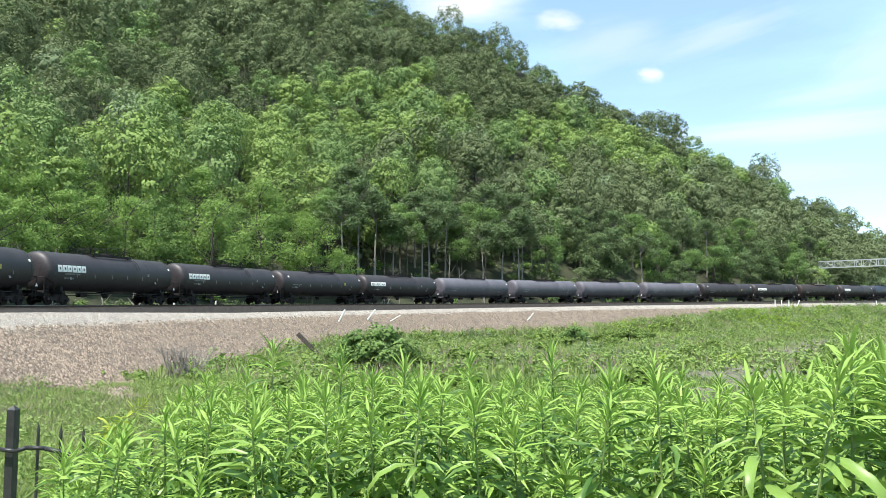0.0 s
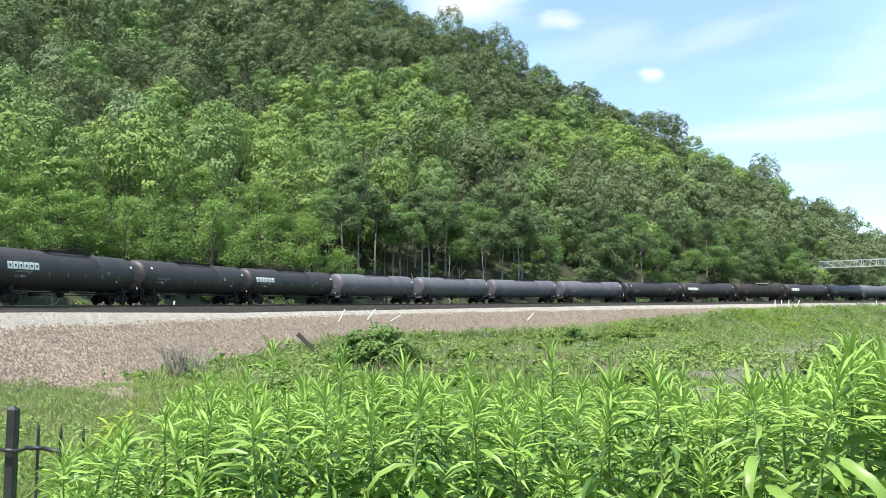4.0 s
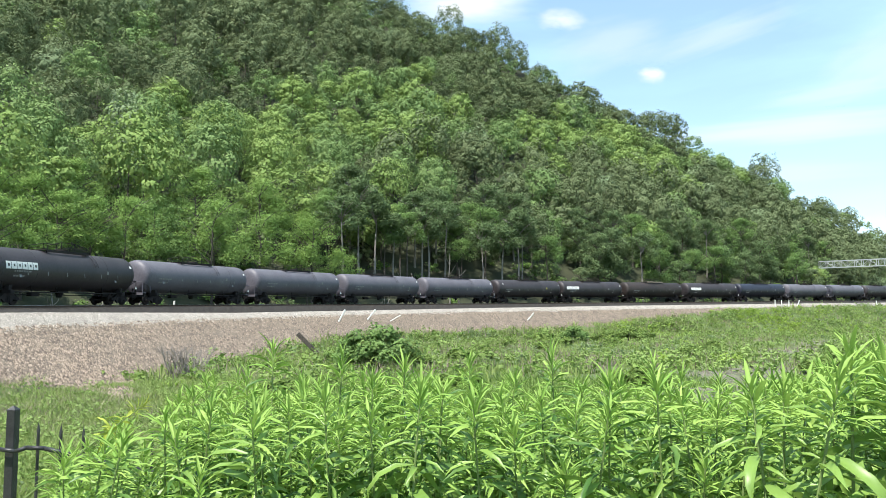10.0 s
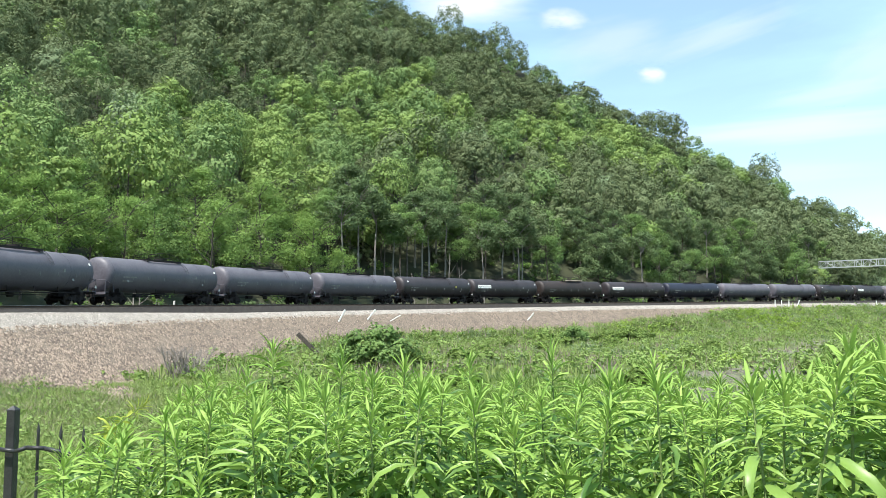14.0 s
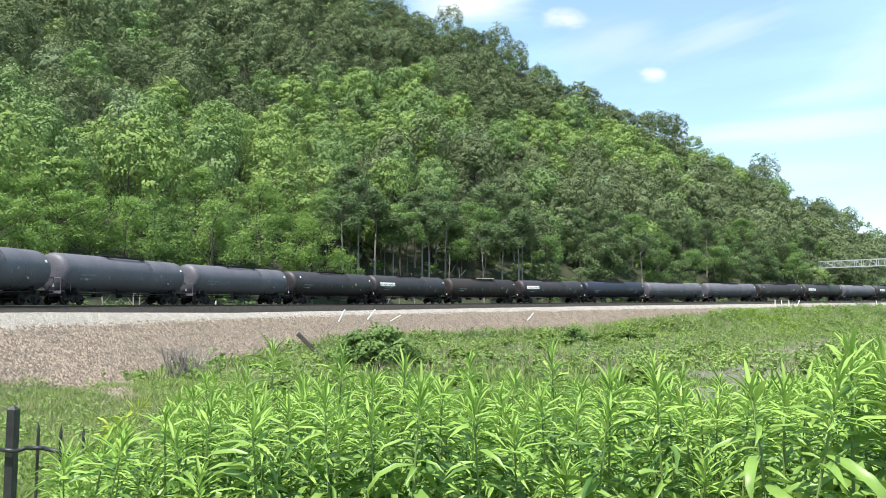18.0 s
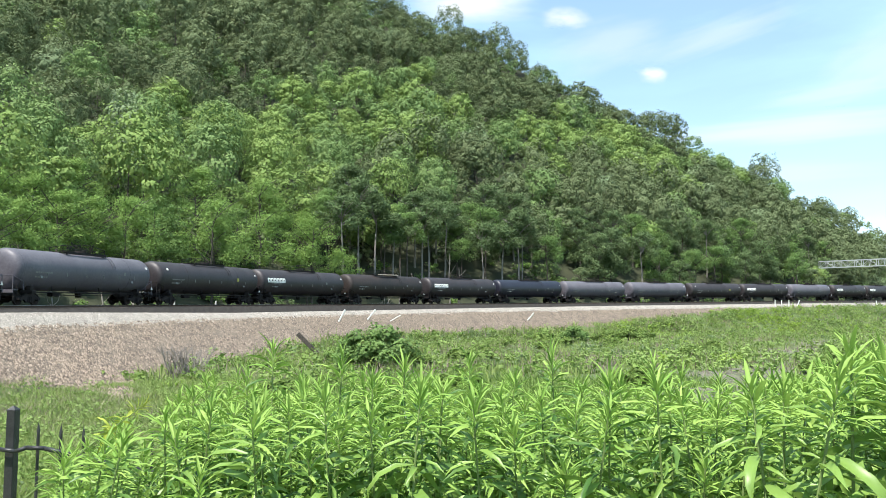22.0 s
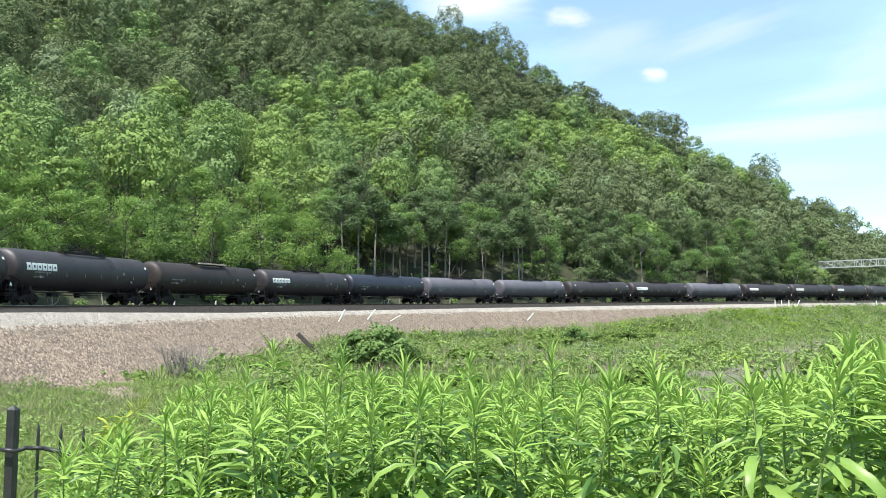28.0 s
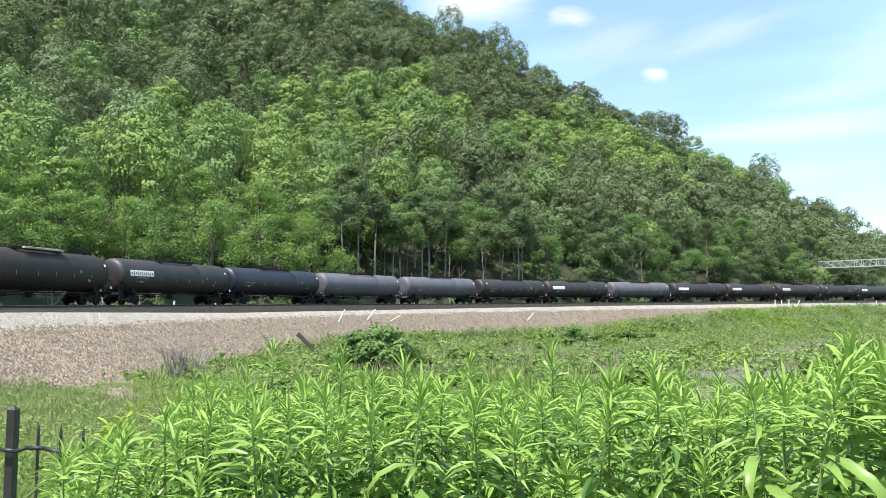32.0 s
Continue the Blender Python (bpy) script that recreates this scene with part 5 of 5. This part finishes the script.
def build_shrubs():
    rng = random.Random(61)
    big = shrub(rng, 5.2, 3.2, M_ROW[1], "dense rounded green shrub at the foot of the bank", 260, 0.10)
    mid = shrub(rng, 4.6, 2.2, M_BUSH, "mid-green spreading shrub at the foot of the bank", 130, 0.14)
    low = shrub(rng, 3.0, 1.1, M_BUSH, "low leafy green shrub in the meadow", 80, 0.12)
    yel = shrub(rng, 2.6, 1.0, M_LEAF[0], "low yellowish-green shrub in the meadow", 80, 0.12)
    spots = [(big, -4.9, 58.5, 1.15), (mid, -2.4, 60.0, 0.8), (mid, -7.6, 61.5, 0.8), (mid, 13.6, 112, 1.0), (big, 19.5, 118.0, 0.85), (mid, 23.6, 117, 0.9), (mid, 28.5, 122.5, 1.15), (mid, 32, 128, 1.0),
             (low, 1.5, 70, 1.2), (low, 4.5, 82, 1.1), (low, 8, 95, 1.2), (yel, 2.5, 63, 1.1), (low, -13.5, 57.5, 0.8), (low, -17.2, 52.5, 0.75), (yel, -9.5, 74, 1.0), (low, -8.0, 40.0, 0.9)]
    for _ in range(46):
        d, u = 40 + 130 * rng.random(), rng.uniform(0.02, 0.58)
        x, y = u * d, d
        z, s, n = surface(np.array([x]), np.array([y]))
        if n[0] > green_from(s[0]) + 1.5 and not on_bare(np.array([x]), np.array([y]))[0]:
            spots.append((rng.choice((low, yel, yel, low, low)), x, y, rng.uniform(0.6, 1.3)))
    used = set()
    for proto, x, y, sc in spots:
        m = pose(x, y, rest_on(x, y) - 0.05, 0, 0, rng.uniform(0, 360))
        if proto.name in used:
            t = copy_thing(proto, m)
        else:
            t = proto
            used.add(proto.name)
            t.matrix_basis = m
        t.scale = (sc, sc, sc)


def tube(bm, pts, radii, sides=4):
    """One closed, tapering tube along a bent line."""
    rings = []
    for i, p in enumerate(pts):
        d = (pts[min(i + 1, len(pts) - 1)] - pts[max(i - 1, 0)]).normalized()
        a = d.orthogonal().normalized()
        b = d.cross(a)
        rings.append([bm.verts.new(p + (a * math.cos(k * 2 * math.pi / sides) + b * math.sin(k * 2 * math.pi / sides)) * radii[i]) for k in range(sides)])
    for r0, r1 in zip(rings, rings[1:]):
        for k in range(sides):
            bm.faces.new((r0[k], r0[(k + 1) % sides], r1[(k + 1) % sides], r1[k]))
    bm.faces.new(rings[0][::-1])
    bm.faces.new(rings[-1])
    return bm


def dead_brush(x, y, height, rng):
    ob = tagged(new("dead_brush"), "leafless grey-brown brush of thin twigs", "brush")
    for i in range(34):
        a = rng.uniform(0, 6.28)
        p = Vector((0.5 * math.cos(a) * rng.random(), 0.5 * math.sin(a) * rng.random(), -0.1))
        d = Vector((math.cos(a) * 0.42, math.sin(a) * 0.42, 1)) * height / 4
        pts = [p]
        for k in range(4):
            pts.append(pts[-1] + d * rng.uniform(0.6, 1.2) + Vector((rng.uniform(-0.16, 0.16), rng.uniform(-0.16, 0.16), 0)))
        twig = part("twig", tube(bmesh.new(), pts, (0.030, 0.026, 0.020, 0.014, 0.006)), M_TWIG, ob)
        for q in pts[2:4]:
            for _ in range(2):
                e = q + Vector((rng.uniform(-0.4, 0.4), rng.uniform(-0.4, 0.4), rng.uniform(0.1, 0.5)))
                part("shoot", tube(bmesh.new(), [q, q.lerp(e, 0.5) + Vector((0, 0, 0.04)), e], (0.015, 0.012, 0.005), 3), M_TWIG, twig)
    ob.matrix_basis = pose(x, y, rest_on(x, y))
    return ob


def build_litter():
    """Dead stalks and bare soil crumbs where the meadow is thin."""
    rng = np.random.default_rng(77)
    d, u = 33 + 95 * rng.uniform(0, 1, 26000), rng.uniform(0.2, 0.56, 26000)
    x, y = u * d, d
    ok = on_bare(x, y)
    x, y = x[ok], y[ok]
    z, s, n = surface(x, y)
    p = np.stack([x, y, z], 1)[n > green_from(s) + 1]
    v, f = scatter_shapes(p, STONE_V, STONE_F, rng, 0.25, 0.6, (0.3, 0.6))
    tagged(new("plant_litter", mesh_of("plant_litter", v, f, M_LITTER)), "grey-brown dead litter where the meadow is thin", "litter", kind="stuff")


build_stones()
build_litter()
build_grass()
build_mounds()
build_shrubs()
dead_brush(-16.9, 50.6, 2.3, random.Random(71))
dead_brush(-15.7, 50.2, 2.1, random.Random(72))


# ---- small fixed things by the track ----
def rest_on_bank(s, n):
    x, y, _ = on_line(s, n)
    return float(x), float(y), rest_on(float(x), float(y))


def stake(s, n, length, lean, toward):
    x, y, z = rest_on_bank(s, n)
    ob = tagged(new("marker_stake"), "white plastic marker stake leaning on the gravel bank" if lean > 12 else "upright white plastic marker stake beside the track", "stake", "white marker stakes")
    ob.matrix_basis = pose(x, y, z - 0.1, 0, 0, toward) @ pose(0, 0, 0, 0, lean, 0)
    bm = bmesh.new()
    r = 0.06 if lean > 50 else 0.1
    rod(bm, (0, 0, 0), (0, 0, length), r, 10)
    part("tube", bm, M_STAKE, ob, smooth=False)
    bm = bmesh.new()
    bmesh.ops.create_cone(bm, cap_ends=True, segments=10, radius1=r * 1.08, radius2=r / 2, depth=0.07, matrix=Matrix.Translation((0, 0, length + 0.03)))
    part("cap", bm, M_STAKE, ob)


for s, n, length, lean, toward in ((52.5, 8.5, 1.6, 28, 0), (59.5, 8.4, 1.65, 38, 0), (64.5, 8.8, 1.6, 60, 0), (100.5, 9.7, 1.6, 42, 0), (183.0, 7.1, 1.5, 2, 0), (185.5, 7.2, 1.5, 3, 180),
                                   (188.0, 7.3, 1.5, 2, 0), (191.5, 7.2, 1.5, 20, 0), (228.0, 7.2, 1.2, 1, 0), (43.7, -2.6, 0.75, 2, 0), (36.6, -2.6, 0.75, 2, 0)):
    stake(s, n, length, lean, toward)


def plank():
    ob = tagged(new("old_timber"), "weathered dark timber slanting down into the weeds", "timber")
    bm = bmesh.new()
    box(bm, 0, 0, 0, 4.2, 0.46, 0.38, bevel=0.02)
    part("beam", bm, M_OLDWOOD, ob)
    bm = bmesh.new()
    box(bm, 2.03, 0, 0.0, 0.08, 0.45, 0.37, bevel=0.01)
    part("end_plate", bm, M_RAIL, ob)
    x, y = -11.4, 70.6
    ob.matrix_basis = pose(x, y, rest_on(x, y) + 0.9, 0, 45, 12)
    return ob


plank()


# ---- clouds and a butterfly ----
def cloud_material(name, seed, soft, full=1.0, edge=0.68, grain=(3.2, 3.2)):
    """White cloud: noise eats into a round spot; full is how solid its middle is, grain the noise along and across it."""
    mat = bpy.data.materials.new(name)
    mat.use_nodes = True
    nt = mat.node_tree
    nt.nodes.clear()
    link = nt.links.new
    tc = nt.nodes.new("ShaderNodeTexCoord")
    mp = nt.nodes.new("ShaderNodeMapping")
    mp.inputs["Location"].default_value = (-1, -1, 0)
    mp.inputs["Scale"].default_value = (2, 2, 0)
    grad = nt.nodes.new("ShaderNodeTexGradient")
    grad.gradient_type = "SPHERICAL"
    nz = nt.nodes.new("ShaderNodeTexNoise")
    nz.inputs["Scale"].default_value, nz.inputs["Detail"].default_value = 1.0, 6
    off = nt.nodes.new("ShaderNodeMapping")
    off.inputs["Location"].default_value = (seed, seed * 0.7, 0)
    off.inputs["Scale"].default_value = (grain[0], grain[1], 1)
    add = nt.nodes.new("ShaderNodeMath")
    add.operation = "MULTIPLY_ADD"
    add.inputs[1].default_value = 0.9
    ramp = nt.nodes.new("ShaderNodeMapRange")
    ramp.interpolation_type = "SMOOTHSTEP"
    ramp.inputs["From Min"].default_value, ramp.inputs["From Max"].default_value = edge, edge + soft
    ramp.inputs["To Max"].default_value = full
    em = nt.nodes.new("ShaderNodeEmission")
    em.inputs["Color"].default_value, em.inputs["Strength"].default_value = (0.93, 0.99, 1, 1), 0.54
    tr = nt.nodes.new("ShaderNodeBsdfTransparent")
    mix = nt.nodes.new("ShaderNodeMixShader")
    out = nt.nodes.new("ShaderNodeOutputMaterial")
    link(tc.outputs["Generated"], mp.inputs["Vector"])
    link(mp.outputs["Vector"], grad.inputs["Vector"])
    link(tc.outputs["Generated"], off.inputs["Vector"])
    link(off.outputs["Vector"], nz.inputs["Vector"])
    link(nz.outputs["Fac"], add.inputs[0])
    link(grad.outputs["Fac"], add.inputs[2])
    link(add.outputs[0], ramp.inputs["Value"])
    link(ramp.outputs["Result"], mix.inputs[0])
    link(tr.outputs[0], mix.inputs[1])
    link(em.outputs[0], mix.inputs[2])
    link(mix.outputs[0], out.inputs["Surface"])
    return mat


def cloud(across, rise, width, height, seed, soft, words, far=3000.0, tilt=0.0, **look_of):
    """A far cloud: across and rise are slopes from the eye, width and height in metres at 3 km."""
    bm = bmesh.new()
    bmesh.ops.create_grid(bm, x_segments=8, y_segments=6, size=0.5)
    bmesh.ops.scale(bm, vec=(width * far / 3000, height * far / 3000, 1), verts=bm.verts)
    for v in bm.verts:
        v.co.z = -20 * ((v.co.x / width) ** 2 + (v.co.y / height) ** 2)
    me = bpy.data.meshes.new("cloud")
    bm.to_mesh(me)
    bm.free()
    me.materials.append(cloud_material("cloud_white", seed, soft, **look_of))
    ob = tagged(new("cloud", me), words, "cloud", kind="structure")
    ob.visible_shadow = False
    ob.matrix_basis = pose(across * far, far, EYE[2] + rise * far, 90, 0, 0) @ pose(0, 0, 0, 0, 0, tilt)
    return ob


CLOUDS = [(cloud(0.149, 0.381, 300, 150, 1.3, 0.95, "small white fair-weather cloud"), 43.0, 15.0),
          (cloud(0.268, 0.310, 190, 110, 4.1, 0.8, "small bright puff of white cloud"), 17.0, 2.0),
          (cloud(0.030, 0.405, 720, 260, 7.7, 0.9, "bank of white cloud over the crest", edge=0.55), 40.0, 8.0)]
# high thin cirrus in long streaks, higher and farther than the fair-weather clouds
for across, rise, width, height, seed, tilt, full in ((0.45, 0.240, 1500, 150, 2.2, 5, 0.55), (0.36, 0.362, 800, 150, 9.4, 20, 0.32), (0.22, 0.350, 600, 260, 5.5, 14, 0.30),
                                                      (0.57, 0.335, 600, 330, 3.6, 28, 0.30), (0.50, 0.285, 700, 120, 6.1, 10, 0.30), (0.42, 0.180, 1300, 130, 8.3, 3, 0.25)):
    cloud(across, rise, width, height, seed, 0.9, "thin streak of high white cirrus", 3900.0, tilt, full=full, edge=0.45, grain=(2.6, 4.5))


def build_butterfly():
    """A white butterfly, keyed as one thing; it crosses before the weeds and is gone."""
    ob = tagged(new("butterfly"), "small white butterfly in flight over the weeds", "butterfly")
    bm = bmesh.new()
    rod(bm, (-0.012, 0, 0), (0.012, 0, 0), 0.0022, 6, 0.001)
    part("body", bm, M_OLDWOOD, ob)
    for sgn in (-1, 1):
        bm = bmesh.new()
        outline = [(0.009, 0.001), (0.019, 0.020), (0.015, 0.034), (0.0, 0.031), (-0.009, 0.023), (-0.019, 0.022), (-0.017, 0.006), (-0.004, 0.001)]
        vs = [bm.verts.new((x, sgn * y, 0)) for x, y in outline]
        bm.faces.new(vs if sgn > 0 else vs[::-1])
        r = bmesh.ops.extrude_face_region(bm, geom=list(bm.faces))
        bmesh.ops.translate(bm, vec=(0, 0, 0.0003), verts=[g for g in r["geom"] if isinstance(g, bmesh.types.BMVert)])
        bmesh.ops.recalc_face_normals(bm, faces=bm.faces)
        w = part("wing", bm, M_WING, ob)
        w.matrix_basis = pose(0, 0, 0, sgn * 35, 0, 0)
    return ob


BUTTERFLY = build_butterfly()


build_ties()


def motions():
    # the train rolls along its track at an even pace
    for i, car in enumerate(CARS):
        start = FIRST + PITCH_M * (i - 0.5) + (SLACK[i] + SLACK[i + 1]) / 2
        walk(car, [(float(t), car_pose(start - SPEED * t)) for t in range(0, 33)])
    # the wheels turn with it; all axles at one place in their trucks share the same turning
    turn = SPEED / 0.457
    for a in (-0.9, 0.9):
        alike = [w for car in CARS for w in car.children_recursive if w.name.startswith("wheelset") and abs(w.location.x - a) < 0.01]
        rows = [(k / 10, pose(a, 0, 0.457) @ Matrix.Rotation(-turn * k / 10, 4, "Y")) for k in range(0, 321)]
        walk(alike[0], rows)
        keys = alike[0].animation_data
        for w in alike[1:]:
            w.rotation_mode = "QUATERNION"
            w.animation_data_create()
            w.animation_data.action = keys.action
            w.animation_data.action_slot = keys.action_slot
    # clouds drift slowly to the right
    for ob, dx, dz in CLOUDS:
        m = ob.matrix_basis.copy()
        walk(ob, [(0.0, m), (32.0, Matrix.Translation((dx, 0, dz)) @ m)])
    # the butterfly comes up from the weeds, crosses and leaves to the right
    low = pose(0.2, 2.4, 0.9, 0, 0, 20)
    walk(BUTTERFLY, [(0.0, low), (15.4, low), (15.8, pose(0.55, 2.3, 1.30, 10, -25, 20)), (16.2, pose(0.72, 2.1, 1.42, -15, -20, 10)), (16.5, pose(0.785, 2.05, 1.478, 20, -20, 15)),
                     (16.6, pose(1.04, 2.05, 1.54, -10, -20, 5)), (16.8, pose(1.6, 2.1, 1.6, 10, -10, 10)), (17.2, pose(2.6, 2.3, 1.5, 0, 0, 0)), (18.0, pose(4.2, 2.0, 0.6, 0, 0, -20)), (32.0, pose(4.2, 2.0, 0.6, 0, 0, -20))])


motions()
